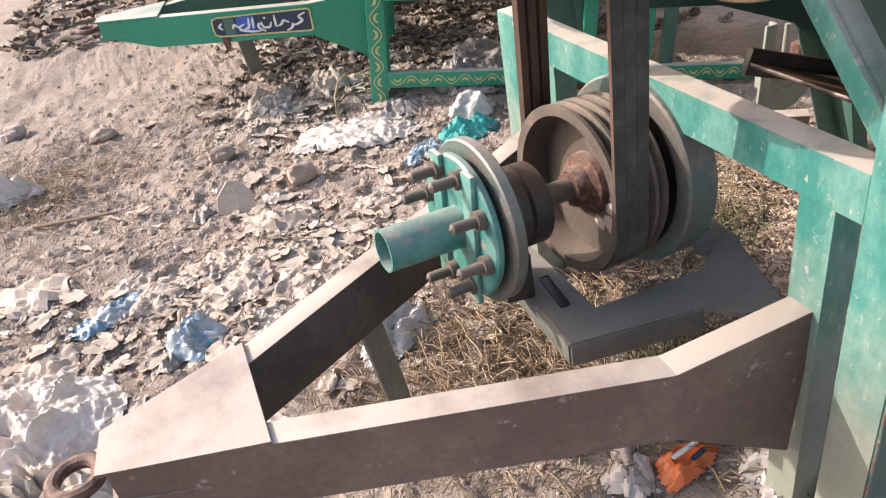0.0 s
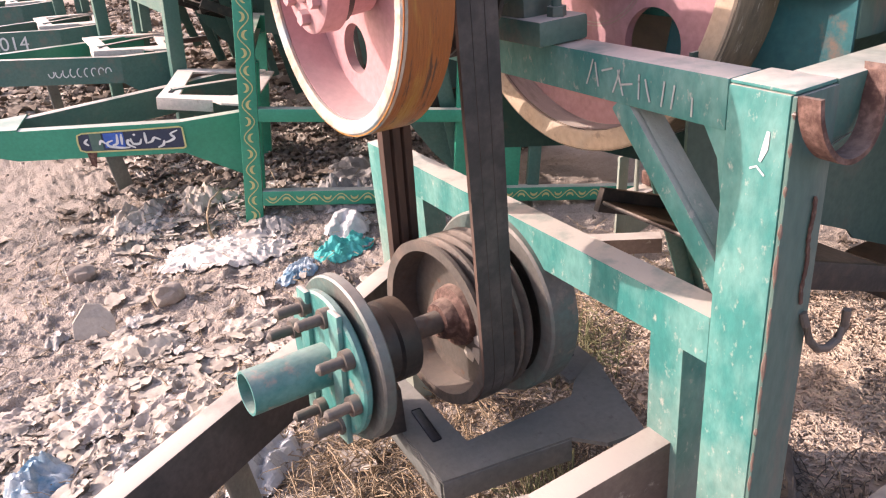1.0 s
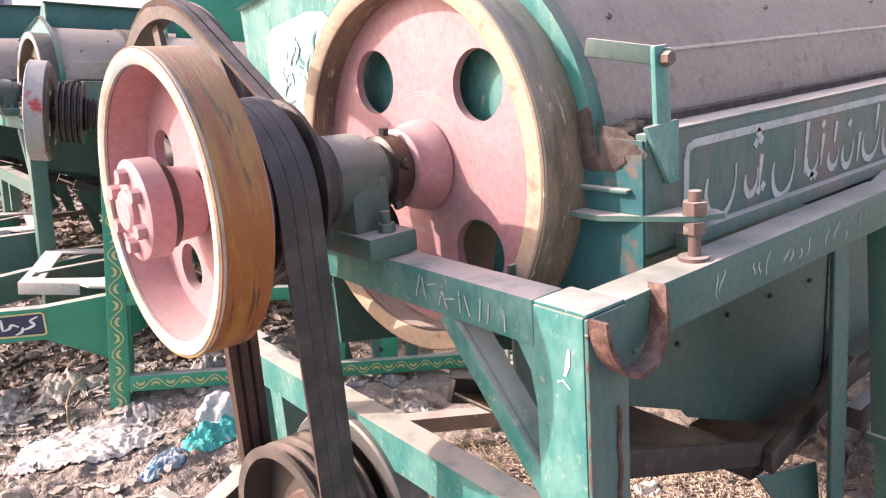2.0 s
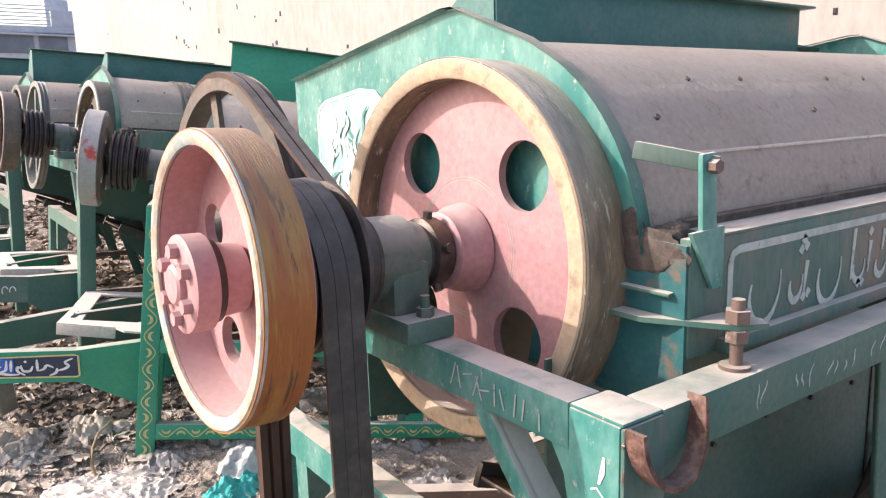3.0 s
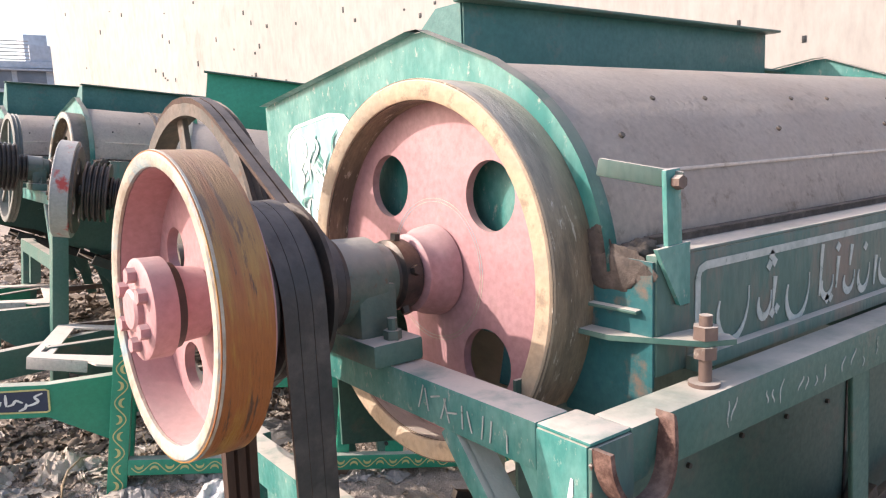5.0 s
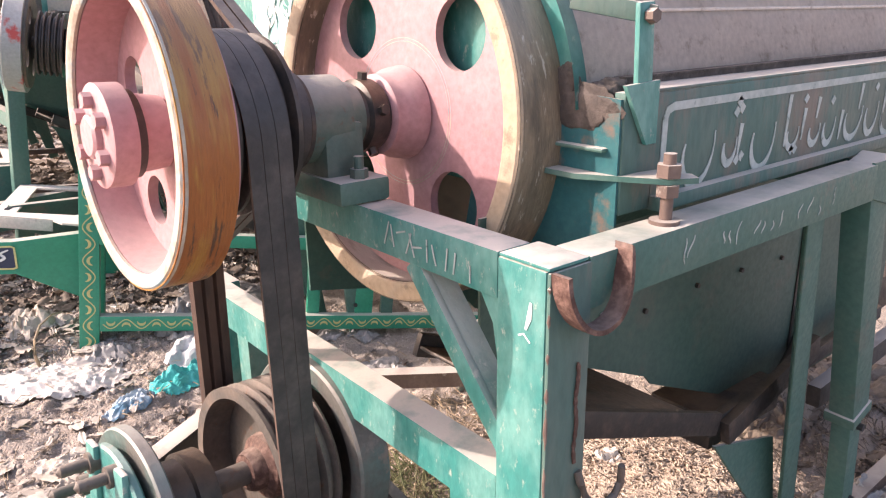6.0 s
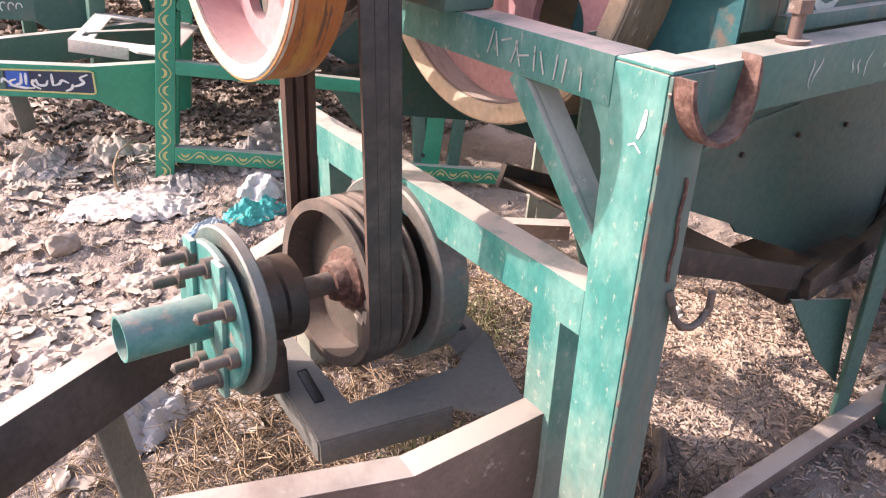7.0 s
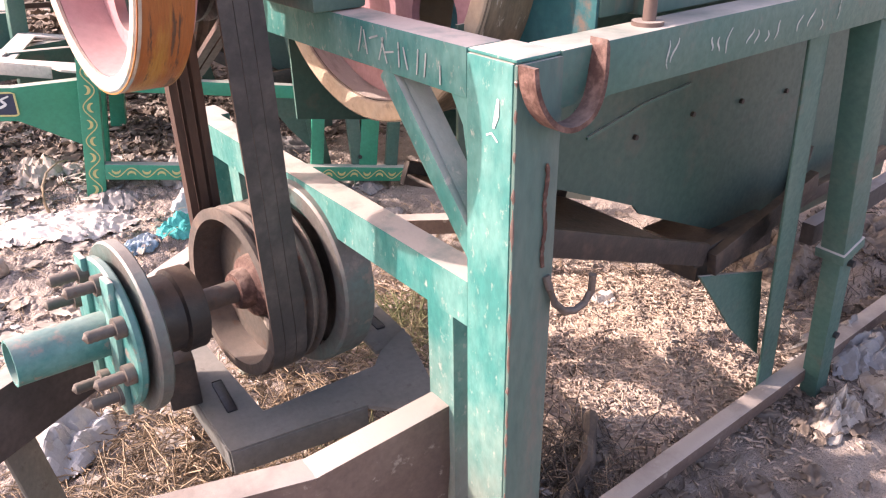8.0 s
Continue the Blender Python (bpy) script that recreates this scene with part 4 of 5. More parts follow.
    for k in range(40):
        y, z = rnd.uniform(0.8, 1.0), rnd.uniform(1.1, 1.25)
        a, l = rnd.choice((1.3, 1.5, 1.7, 2.0)) + rnd.uniform(-0.25, 0.25), rnd.uniform(0.04, 0.13)
        pts = [(0.2009 - 0.0001 * k, y + l * t * math.cos(a) + 0.014 * math.sin(5 * t + k), z + l * t * math.sin(a) * 0.7) for t in np.linspace(-0.5, 0.5, 6)]
        part("whitewash_stroke", ribbon(pts, (-1, 0, 0), lambda t: 0.0015 + 0.009 * math.sin(math.pi * t), 0.0006), rnd.choice(("white", "white", "green")), em)


def rear_stand(root):
    """A low teal upright with a boxed ledge behind the machine."""
    part("rear_upright", bars(((0.925, 1.22, -0.03), (0.945, 1.22, 0.34), 0.01, 0.04, (1, 0, 0)), ((0.945, 1.235, -0.03), (0.965, 1.235, 0.34), 0.03, 0.005, (1, 0, 0))), "green", root)
    part("rear_pin", rod((1.08, 1.3, 0.15), (1.085, 1.3, 0.29), 0.008, 10), "green", root)
    bx = part("rear_box", block((1.0, 1.27, 0.1), (1.22, 1.33, 0.16), 0.004), "green", root)
    part("box_flap", slab([(1.0, 1.268, 0.0), (1.0, 1.268, 0.098), (1.2, 1.268, 0.098), (1.12, 1.268, 0.03)], 0.005, axis=1), "green", bx)
    part("box_rim", bars(((1.0, 1.262, 0.163), (1.22, 1.262, 0.163), 0.02, 0.006)), "primer", bx)
    part("box_block", block((1.12, 1.27, 0.167), (1.2, 1.32, 0.22), 0.01), "rust", bx)
    part("rear_ledge", bars(((1.22, 1.25, 0.1), (1.42, 1.1, 0.06), 0.05, 0.06)), "green", root)


main = empty("threshing_machine")
tagged(main, "worn teal corn sheller with pink flywheels and black belts on dirt", "threshing machine")
machine(main)
side_fittings(main)
rear_stand(main)


# ---- ground ----
def height(x, y):
    p = Vector((x, y, 0))
    far = math.hypot(x, y - 1)
    near = 1.0 if far < 10 else max(0.3, 1 - (far - 10) * 0.05)
    m = max(abs(x + 0.1) / 3.2, abs(y - 1.4) / 5.5)
    fine = max(0.0, min(1.0, 2.4 - 2.4 * m))
    h = 0.04 * noise.noise(p * 1.1) * (0.3 + 0.7 * fine) + fine * 0.022 * noise.noise(p * 4.3 + Vector((7, 1, 0)))
    r = 1 - abs(noise.noise(p * 9 + Vector((3, 8, 0))))
    h += fine * (0.016 * r * r + 0.013 * noise.noise(p * 19) + 0.008 * (1 - 2 * abs(noise.noise(p * 33))) + 0.006 * noise.noise(p * 61))
    # a bank of rubbish behind
    h += 0.06 * math.exp(-((y - 2.3) / 0.6) ** 2) * (0.7 + noise.noise(p * 2.1)) * min(1, max(0, (x + 1.0) * 1.4))
    fall = min(1.0, max(0.0, (y - 1.1) / 0.7)) * max(0.1, min(1.0, 1 - (y - 2.5) / 3.5))
    h -= 0.13 * min(2.2, max(0.0, x - 0.1)) * fall * fall * (3 - 2 * fall)
    flat = math.exp(-((x - 0.3) / 0.9) ** 2 - ((y - 0.4) / 0.6) ** 2)
    return near * h * (1 - 0.55 * flat) - 0.025


def ground():
    n = 520
    u = np.linspace(-1, 1, n)
    xs = -0.1 + 1.9 * u + 2.2 * u ** 3 + 900 * np.sign(u) * np.abs(u) ** 17
    ys = 1.4 + 2.0 * u + 3.0 * u ** 3 + 900 * np.sign(u) * np.abs(u) ** 17
    verts = [(x, y, height(x, y)) for y in ys for x in xs]
    faces = [(j * n + i, j * n + i + 1, (j + 1) * n + i + 1, (j + 1) * n + i) for j in range(n - 1) for i in range(n - 1)]
    me = bpy.data.meshes.new("ground")
    me.from_pydata(verts, [], faces)
    me.materials.append(M["soil"])
    for p in me.polygons:
        p.use_smooth = True
    return tagged(new("ground", me), "dry trampled dirt strewn with husks and litter", "ground", kind="structure")


ground()

# ---- wall and house behind ----
wall = part("wall_back", bars(((2.5, 15.2, 3.5), (8.2, -3.0, 3.5), 0.3, 7.6)), "plaster")
tagged(wall, "tall pale plastered wall pocked with small holes", "wall", kind="structure")
wd = (Vector((8.2, -3.0, 0)) - Vector((2.5, 15.2, 0))).normalized()
wn_ = Vector((wd.y, -wd.x, 0))
rnd = random.Random(3)
for k in range(150):
    s, z = rnd.uniform(0.3, 17), rnd.uniform(1.4, 5.2)
    p = Vector((2.5, 15.2, z)) + wd * s + wn_ * 0.146
    part("putlog_hole", bars((p - Vector((0, 0, 0.03)), p + Vector((0, 0, rnd.uniform(-0.015, 0.05))), rnd.uniform(0.015, 0.045), 0.02, wn_)), "dark", wall)
house = empty("house")
tagged(house, "grey flat-roofed concrete house with a dark upper window", "house")
part("wall", bars(((1.95, 28, 1.95), (4.6, 28, 1.95), 4, 4.0)), "concrete", house)
part("roof_slab", bars(((1.9, 28, 4.03), (4.65, 28, 4.03), 4.3, 0.2)), "concrete", house)
part("parapet", bars(((3.75, 26.0, 4.38), (4.6, 26.0, 4.38), 0.15, 0.5)), "concrete", house)
part("window", bars(((2.05, 25.98, 3.6), (3.2, 25.98, 3.6), 0.04, 0.55)), "pane", house)
part("window", bars(((3.35, 25.98, 3.6), (4.15, 25.98, 3.6), 0.04, 0.5)), "pane", house)
part("ledge", bars(((1.9, 25.9, 3.9), (4.65, 25.9, 3.86), 0.3, 0.05)), "concrete", house)
for k in range(6):
    part("roof_rail", bars(((1.95, 26.0, 4.2 + 0.11 * k), (3.75, 26.0, 4.2 + 0.11 * k), 0.03, 0.03)), "plaster", house)
for k in range(15):
    part("rail_post", bars(((1.97 + 0.127 * k, 26.0, 4.12), (1.97 + 0.127 * k, 26.0, 4.78), 0.03, 0.03)), "plaster", house)
part("stair_tower", bars(((3.9, 28.5, 4.6), (4.6, 28.5, 4.6), 1.5, 1.2)), "concrete", house)


# ---- machines behind ----
def other(x, y, z, lean, turn, label, **kw):
    """A parked machine that leans back by lean degrees and is turned about the upright."""
    root = empty("threshing_machine", Matrix.Translation((x, y, z)) @ Matrix.Rotation(radians(turn), 4, "Z") @ Matrix.Rotation(radians(lean), 4, "Y"))
    machine(root, full=False, bed="drum", hop=0.25, **kw)
    return tagged(root, label, "threshing machine", "parked shelling machines")


def arm_face(x, z, out=0.001):
    """A place on the outer face of the near drawbar arm."""
    return Vector((x, 0.152 + (-0.2 - x) * 0.3333 - out, z))


def scrolls(root, p0, p1, face, w, n):
    """A painted wavy line with a crescent in each bend, from p0 to p1."""
    p0, p1, f = Vector(p0), Vector(p1), Vector(face)
    d = p1 - p0
    s = d.normalized().cross(f)
    wave = [p0 + d * t + s * (w * 0.3 * math.sin(math.pi * n * t)) for t in np.linspace(0, 1, n * 7)]
    part("painted_wave", ribbon(wave, f, 0.004, 0.0008), "ochre", root)
    for k in range(n):
        side = -1 if k % 2 else 1
        c = p0 + d * ((k + 0.5) / n) - s * (side * w * 0.1)
        r = w * 0.24
        u = d.normalized()
        pts = [c + u * (r * math.sin(a)) + s * (side * r * (math.cos(a) - 0.4)) for a in np.linspace(-1.5, 1.5, 9)]
        part("painted_crescent", ribbon(pts, f, lambda t: 0.002 + w * 0.13 * math.sin(math.pi * t), 0.0008), "ochre", root)


# the drawbar of the first parked machine is longer, hangs lower and points further out
DROOP = Matrix.Translation((0.03, 0.14, 0.4)) @ Matrix.Rotation(radians(8), 4, "Z") @ Matrix.Rotation(radians(-6), 4, "Y") @ Matrix.Diagonal((1.15, 1, 1, 1)) @ Matrix.Translation((-0.03, -0.14, -0.4))
o1 = other(-0.005, 2.31, 0.03, 8.0, -21, "emerald corn sheller with scroll-painted posts and red-blotched silver flywheel", post="emerald", beam="emerald", dark="shade_green", arms=("emerald", "shade_green"), plate="emerald", end="green", low="shade_green", tread="grey_paint", edge="grey_paint", face="iron", spoked=False, droop=DROOP, hopper="emerald", hop_up=0.09)
part("scroll_rail", bars(((0.068, 0.02, 0.1), (1.9, 0.02, 0.1), 0.04, 0.06)), "emerald", o1)
for lx, lw, lm in ((0.84, 0.05, "emerald"), (1.05, 0.075, "emerald"), (1.15, 0.05, "shade_green"), (1.85, 0.07, "emerald")):
    part("rail_upright", bars(((lx + 0.02, 0.045, 0.07), (lx, 0.045, 0.9), 0.03, lw)), lm, o1)
part("upper_rail", bars(((0.068, 0.02, 0.43), (1.9, 0.02, 0.43), 0.04, 0.05)), "emerald", o1)
scrolls(o1, (0.034, -0.0006, 0.0), (0.034, -0.0006, 0.94), (0, -1, 0), 0.068, 15)
scrolls(o1, (0.08, -0.0006, 0.1), (1.88, -0.0006, 0.1), (0, -1, 0), 0.06, 34)
sn = Vector((-0.316, -0.949, 0)).normalized()


def on_sign(u, v, out=0.004):
    """A place on the drawbar sign: u from its post end to its tip end, v upwards."""
    return arm_face(-0.195 - 0.34 * u, 0.3 + 0.006 * u + (0.085 - 0.012 * u) * v, out)


sg = part("drawbar_sign", slab([on_sign(u, v, 0.0005) for u, v in ((0, 0), (0, 1), (0.97, 1), (1, 0.8), (1.0, 0.2), (0.97, 0))], -0.0015, axis=1), "sign", o1, "navy painted sign with white brush strokes and ochre border")
sg.matrix_basis = DROOP
part("sign_border", ribbon([on_sign(u, v, 0.003) for u, v in ((0, 0.05), (0, 0.5), (0, 0.95), (0.03, 1.0), (0.5, 1.0), (0.94, 1.0), (0.99, 0.9), (1.0, 0.5), (0.99, 0.1), (0.94, 0.0), (0.5, 0.0), (0.03, 0.0), (0, 0.05))], sn, 0.006, 0.001), "ochre", sg)
part("sign_patch", ribbon([on_sign(u, 0.55, 0.003) for u in (0.56, 0.66, 0.75)], sn, 0.058, 0.001), "blue", sg)
part("sign_patch", ribbon([on_sign(u, 0.5, 0.0035) for u in (0.77, 0.82, 0.88)], sn, 0.07, 0.001), "shade_green", sg)
# brush strokes in the manner of the lettering, which is a firm's name and stays unread
for stroke in (((0.05, 0.85), (0.13, 0.7), (0.08, 0.5), (0.14, 0.35), (0.2, 0.3)), ((0.19, 0.42), (0.2, 0.2), (0.26, 0.08)), ((0.22, 0.45), (0.28, 0.6), (0.3, 0.4), (0.35, 0.32)),
               ((0.36, 0.3), (0.36, 0.85)), ((0.4, 0.55), (0.42, 0.3), (0.49, 0.3), (0.5, 0.6)), ((0.45, 0.8), (0.47, 0.74)), ((0.5, 0.45), (0.53, 0.55), (0.54, 0.3), (0.47, 0.12)),
               ((0.58, 0.85), (0.59, 0.3)), ((0.62, 0.85), (0.63, 0.35), (0.68, 0.3)), ((0.67, 0.55), (0.73, 0.45), (0.72, 0.25), (0.6, 0.14), (0.52, 0.16)), ((0.74, 0.4), (0.78, 0.6), (0.8, 0.35)), ((0.9, 0.7), (0.94, 0.5), (0.9, 0.35))):
    line = [Vector((*p, 0)) for p in stroke]
    pts = []
    for p, q in zip(line, line[1:]):
        pts += [p.lerp(q, t) for t in (0, 0.33, 0.66)]
    pts.append(line[-1])
    pts = [pts[0]] + [(pts[i - 1] + pts[i] * 2 + pts[i + 1]) / 4 for i in range(1, len(pts) - 1)] + [pts[-1]]
    part("sign_stroke", ribbon([on_sign(p.x, p.y) for p in pts], sn, lambda t: 0.0045 + 0.005 * math.sin(math.pi * t), 0.001), "white", sg)
tag = part("sign_tag", slab([arm_face(-0.48, 0.31), arm_face(-0.515, 0.31), arm_face(-0.51, 0.255), arm_face(-0.495, 0.24)], -0.003, axis=1), "rust", o1)
tag.matrix_basis = DROOP

o2 = other(0.0, 3.27, 0.14, 5.7, -1, "dark green corn sheller with a bare brown flywheel", post="shade_green", beam="green", dark="shade_green", arms=("shade_green", "emerald"), tread="iron", edge="primer", face="iron", big=("iron", "cream", "iron"), end="green", plate="primer")
for k in range(9):
    x = -0.26 - 0.03 * k
    part("painted_stroke", ribbon([arm_face(x + 0.012 * math.cos(a), 0.335 + 0.02 * math.sin(a), 0.002) for a in np.linspace(0.4 * k, 0.4 * k + 3.5, 7)], sn, 0.005, 0.001), "white", o2)
o3 = other(-0.12, 4.55, 0.165, 3.6, 0, "dusty green corn sheller with bare cast flywheels", post="shade_green", beam="green", dark="shade_green", arms=("shade_green", "shade_green"), tread="iron", edge="primer", face="iron", big=("iron", "grey_plate", "iron"), plate="primer", hop_up=0.08)
num = bpy.data.curves.new("painted_number", "FONT")
num.body, num.size, num.extrude = "2014", 0.11, 0.0005
nb = new("painted_number", num)
nb.data.materials.append(M["white"])
nb.parent = o3
nb.matrix_basis = Matrix.Translation(arm_face(-0.58, 0.3, 0.004)) @ Matrix.Rotation(-math.atan2(0.3333, 1), 4, "Z") @ pose(0, 0, 0, 90, 0, 0)
o4 = other(-0.24, 5.55, 0.25, 2, -2, "far green corn sheller with a dusty drum cover", post="shade_green", beam="green", dark="shade_green", arms=("shade_green", "shade_green"), tread="iron", edge="primer", face="iron", big=("iron", "cream", "iron"), plate="primer", spoked=False)


# ---- litter: single things ----
def crumple(name, label, category, x, y, w, d, h, material, seed, turn=0.0, n=34, rough=1.0, lift=0.0, fold=6.0):
    """A crumpled sheet, bag or cloth with an uneven outline, lying on the dirt."""
    bm = bmesh.new()
    rn = random.Random(seed)
    off = Vector((rn.uniform(0, 90), rn.uniform(0, 90), rn.uniform(0, 90)))
    creases = []
    for k in range(7):
        a = rn.uniform(0, 3.15)
        creases.append((math.cos(a), math.sin(a), fold * rn.uniform(0.12, 0.5) * (1 if k < 4 else 2.2), rn.uniform(0, 1), 1 if k < 4 else 0.45))
    heavy = sum(k[4] for k in creases)
    grid = {}
    ca, sa = math.cos(radians(turn)), math.sin(radians(turn))
    for j in range(n):
        for i in range(n):
            u, v = 2 * i / (n - 1) - 1, 2 * j / (n - 1) - 1
            a = math.atan2(v, u)
            r = math.hypot(u, v)
            lim = 0.78 + 0.3 * noise.noise(Vector((math.cos(a) * 1.3, math.sin(a) * 1.3, seed * 1.7)))
            if r > lim * 1.08:
                continue
            q = Vector((u, v, 0)) * fold * 0.5 + off
            wob = 0.35 * noise.noise(q * 0.6)
            crease = sum(k[4] * abs(2 * ((u * k[0] + v * k[1] + wob) * k[2] + k[3] - math.floor((u * k[0] + v * k[1] + wob) * k[2] + k[3])) - 1) for k in creases) / heavy
            dome = min(1, max(0, 1.9 * (1 - r / lim / 1.08)))
            z = h * dome * (0.4 + 1.1 * rough * (crease - 0.3)) * (0.8 + 0.5 * noise.noise(q * 0.4)) + 0.005
            dx, dy = 0.12 * noise.noise(q * 0.9 + Vector((5, 0, 0))), 0.12 * noise.noise(q * 0.9 + Vector((0, 5, 0)))
            lx, ly = (u + dx) * w / 2, (v + dy) * d / 2
            px, py = x + lx * ca - ly * sa, y + lx * sa + ly * ca
            grid[i, j] = bm.verts.new((px, py, height(px, py) + z + lift))
    for i, j in grid:
        q = [grid.get(k) for k in ((i, j), (i + 1, j), (i + 1, j + 1), (i, j + 1))]
        if all(q):
            bm.faces.new(q)
    bmesh.ops.delete(bm, geom=[v for v in bm.verts if not v.link_faces], context="VERTS")
    bmesh.ops.solidify(bm, geom=bm.faces[:], thickness=0.0015)
    return tagged(part(name, bm, material, smooth=14), label, category)


def stone(name, label, x, y, s, material, seed, squash=0.6):
    bm = bmesh.new()
    bmesh.ops.create_icosphere(bm, subdivisions=3, radius=1)
    o = Vector((seed * 3.1, seed * 1.3, 0))
    for v in bm.verts:
        k = 1 + 0.35 * noise.noise(v.co * 1.2 + o) + 0.1 * noise.noise(v.co * 4 + o)
        c = v.co * k
        v.co = Vector((round(c.x * 2.2) / 2.2 * 0.4 + c.x * 0.6, round(c.y * 2) / 2 * 0.4 + c.y * 0.6, c.z))
        v.co = Vector((x + v.co.x * s, y + v.co.y * s * 0.7, height(x, y) + s * squash * 0.55 + v.co.z * s * squash))
    return tagged(part(name, bm, material, smooth=30), label, "stone")


crumple("plastic_sheet", "dusty white plastic sheet draped on the dirt", "plastic sheet", -0.14, 2.12, 0.62, 0.4, 0.075, "sheet", 3, -20, 60, 0.3, lift=0.006, fold=4)
crumple("plastic_bag", "white knotted plastic bag lying on bare dirt", "plastic bag", -1.42, 2.55, 0.34, 0.3, 0.13, "sheet", 8, 20, 36, 1.2)
crumple("clear_bag", "hazy clear plastic bag puffed up by the bank", "plastic bag", 0.3, 2.02, 0.22, 0.22, 0.15, "clear_bag", 14, 10, 44, 0.8, fold=3)
crumple("cloth", "turquoise cloth rag bunched on the dirt", "cloth", 0.2, 1.86, 0.34, 0.16, 0.05, "teal_cloth", 5, 25, 64, 1.4, fold=6)
crumple("cloth", "faded blue and white rag trodden into dirt", "cloth", 0.02, 1.78, 0.24, 0.12, 0.03, "blue_bag", 25, 30, 40, 1.3, fold=6)
crumple("plastic_bag", "crumpled pale blue plastic bag beside the drawbar", "plastic bag", -0.86, 1.22, 0.18, 0.2, 0.085, "blue_bag", 7, 60, 56, 1.2, fold=5)
crumple("cloth", "heap of off-white torn cloth near the towing ring", "cloth", -1.26, 1.1, 0.55, 0.45, 0.09, "sheet", 11, 15, 84, 1.2, fold=7)
crumple("cloth", "soiled beige sack cloth under the hitch", "cloth", -1.2, 0.84, 0.42, 0.3, 0.09, "husk", 12, -30, 44, 1.5, fold=9)
crumple("plastic_bag", "blue and grey torn bag among husks", "plastic bag", -1.06, 1.5, 0.3, 0.14, 0.03, "blue_bag", 17, 25, 44, 1.3, fold=6)
crumple("paper_sheet", "flat dusty cardboard piece on dirt", "cardboard", -1.3, 1.72, 0.36, 0.22, 0.03, "husk", 18, -15, 20, 0.4)
crumple("plastic_sheet", "greyish clear plastic under the drawbar arm", "plastic sheet", -0.4, 0.96, 0.3, 0.2, 0.11, "clear_bag", 21, 40, 34, 1.0)
crumple("packet", "orange snack packet with unreadable print under the drawbar", "packet", -0.06, 0.3, 0.17, 0.1, 0.035, "packet", 23, 12, 24, 0.8)
pk = bpy.data.objects["packet"]
for k, (px_, py_, pw) in enumerate(((-0.085, 0.305, 0.05), (-0.06, 0.285, 0.035), (-0.03, 0.318, 0.03))):
    top = max(v.co.z for v in pk.data.vertices if math.hypot(v.co.x - px_, v.co.y - py_) < 0.03)
    part("print_bar", bars(((px_, py_, top), (px_ + pw, py_ + 0.008, top), 0.009, 0.003)), "sign" if k == 1 else "white", pk)
crumple("plastic_sheet", "grey soiled plastic trodden under the drawbar", "plastic sheet", -0.3, 0.22, 0.4, 0.26, 0.05, "ash", 27, 5, 40, 1.4, fold=9)
crumple("plastic_sheet", "grey soiled plastic scraps by the front post", "plastic sheet", 0.1, 0.2, 0.3, 0.24, 0.05, "ash", 29, 35, 36, 1.4, fold=9)
crumple("paper_sheet", "pale torn paper under the drawbar", "paper", -0.55, 0.32, 0.36, 0.2, 0.05, "husk", 31, -10, 36, 1.2, fold=8)
crumple("paper_sheet", "pale torn paper by the snack packet", "paper", -0.16, 0.33, 0.16, 0.12, 0.05, "sheet", 33, 50, 28, 1.2, fold=8)
crumple("plastic_sheet", "dark grey plastic sheet on the rubbish bank", "plastic sheet", 0.75, 2.6, 0.8, 0.45, 0.09, "ash", 35, 0, 46, 1.3, fold=8)
crumple("plastic_sheet", "dark grey torn plastic beside the far post", "plastic sheet", 0.45, 2.3, 0.55, 0.4, 0.1, "ash", 36, 30, 46, 1.5, fold=9)
crumple("plastic_sheet", "grey folded plastic behind the middle rail", "plastic sheet", 0.85, 1.6, 0.4, 0.34, 0.07, "ash", 37, 60, 40, 1.3, fold=8)
crumple("plastic_sheet", "pale crumpled plastic at the foot of the bank", "plastic sheet", -0.32, 2.72, 0.4, 0.24, 0.07, "husk", 38, 15, 40, 1.5, fold=9)
crumple("plastic_sheet", "pale crumpled paper on the rubbish bank", "paper", -0.1, 2.6, 0.3, 0.24, 0.07, "husk", 39, 70, 40, 1.5, fold=9)
crumple("paper_sheet", "pale torn husk paper beside the bottom rail", "paper", 0.98, -0.04, 0.3, 0.12, 0.05, "husk", 51, 10, 44, 1.4, fold=9)
crumple("paper_sheet", "pale brown wrapping paper by the corner leg", "paper", 1.2, -0.1, 0.34, 0.2, 0.07, "husk", 52, 35, 48, 1.4, fold=8)
crumple("plastic_sheet", "dusty grey plastic by the corner leg", "plastic sheet", 1.3, 0.08, 0.4, 0.26, 0.08, "ash", 53, -20, 48, 1.4, fold=8)
crumple("plastic_sheet", "soiled grey plastic under the far chute", "plastic sheet", 1.55, 0.45, 0.5, 0.3, 0.06, "leaf", 55, 20, 48, 1.3, fold=7)
crumple("plastic_sheet", "brown torn sacking under the far chute", "sacking", 1.95, 0.35, 0.5, 0.35, 0.06, "leaf", 56, 70, 48, 1.3, fold=7)
crumple("plastic_bag", "white plastic bag behind the post", "plastic bag", 0.95, 0.62, 0.14, 0.12, 0.07, "sheet", 41, 0, 26, 1.0)
rnd = random.Random(71)
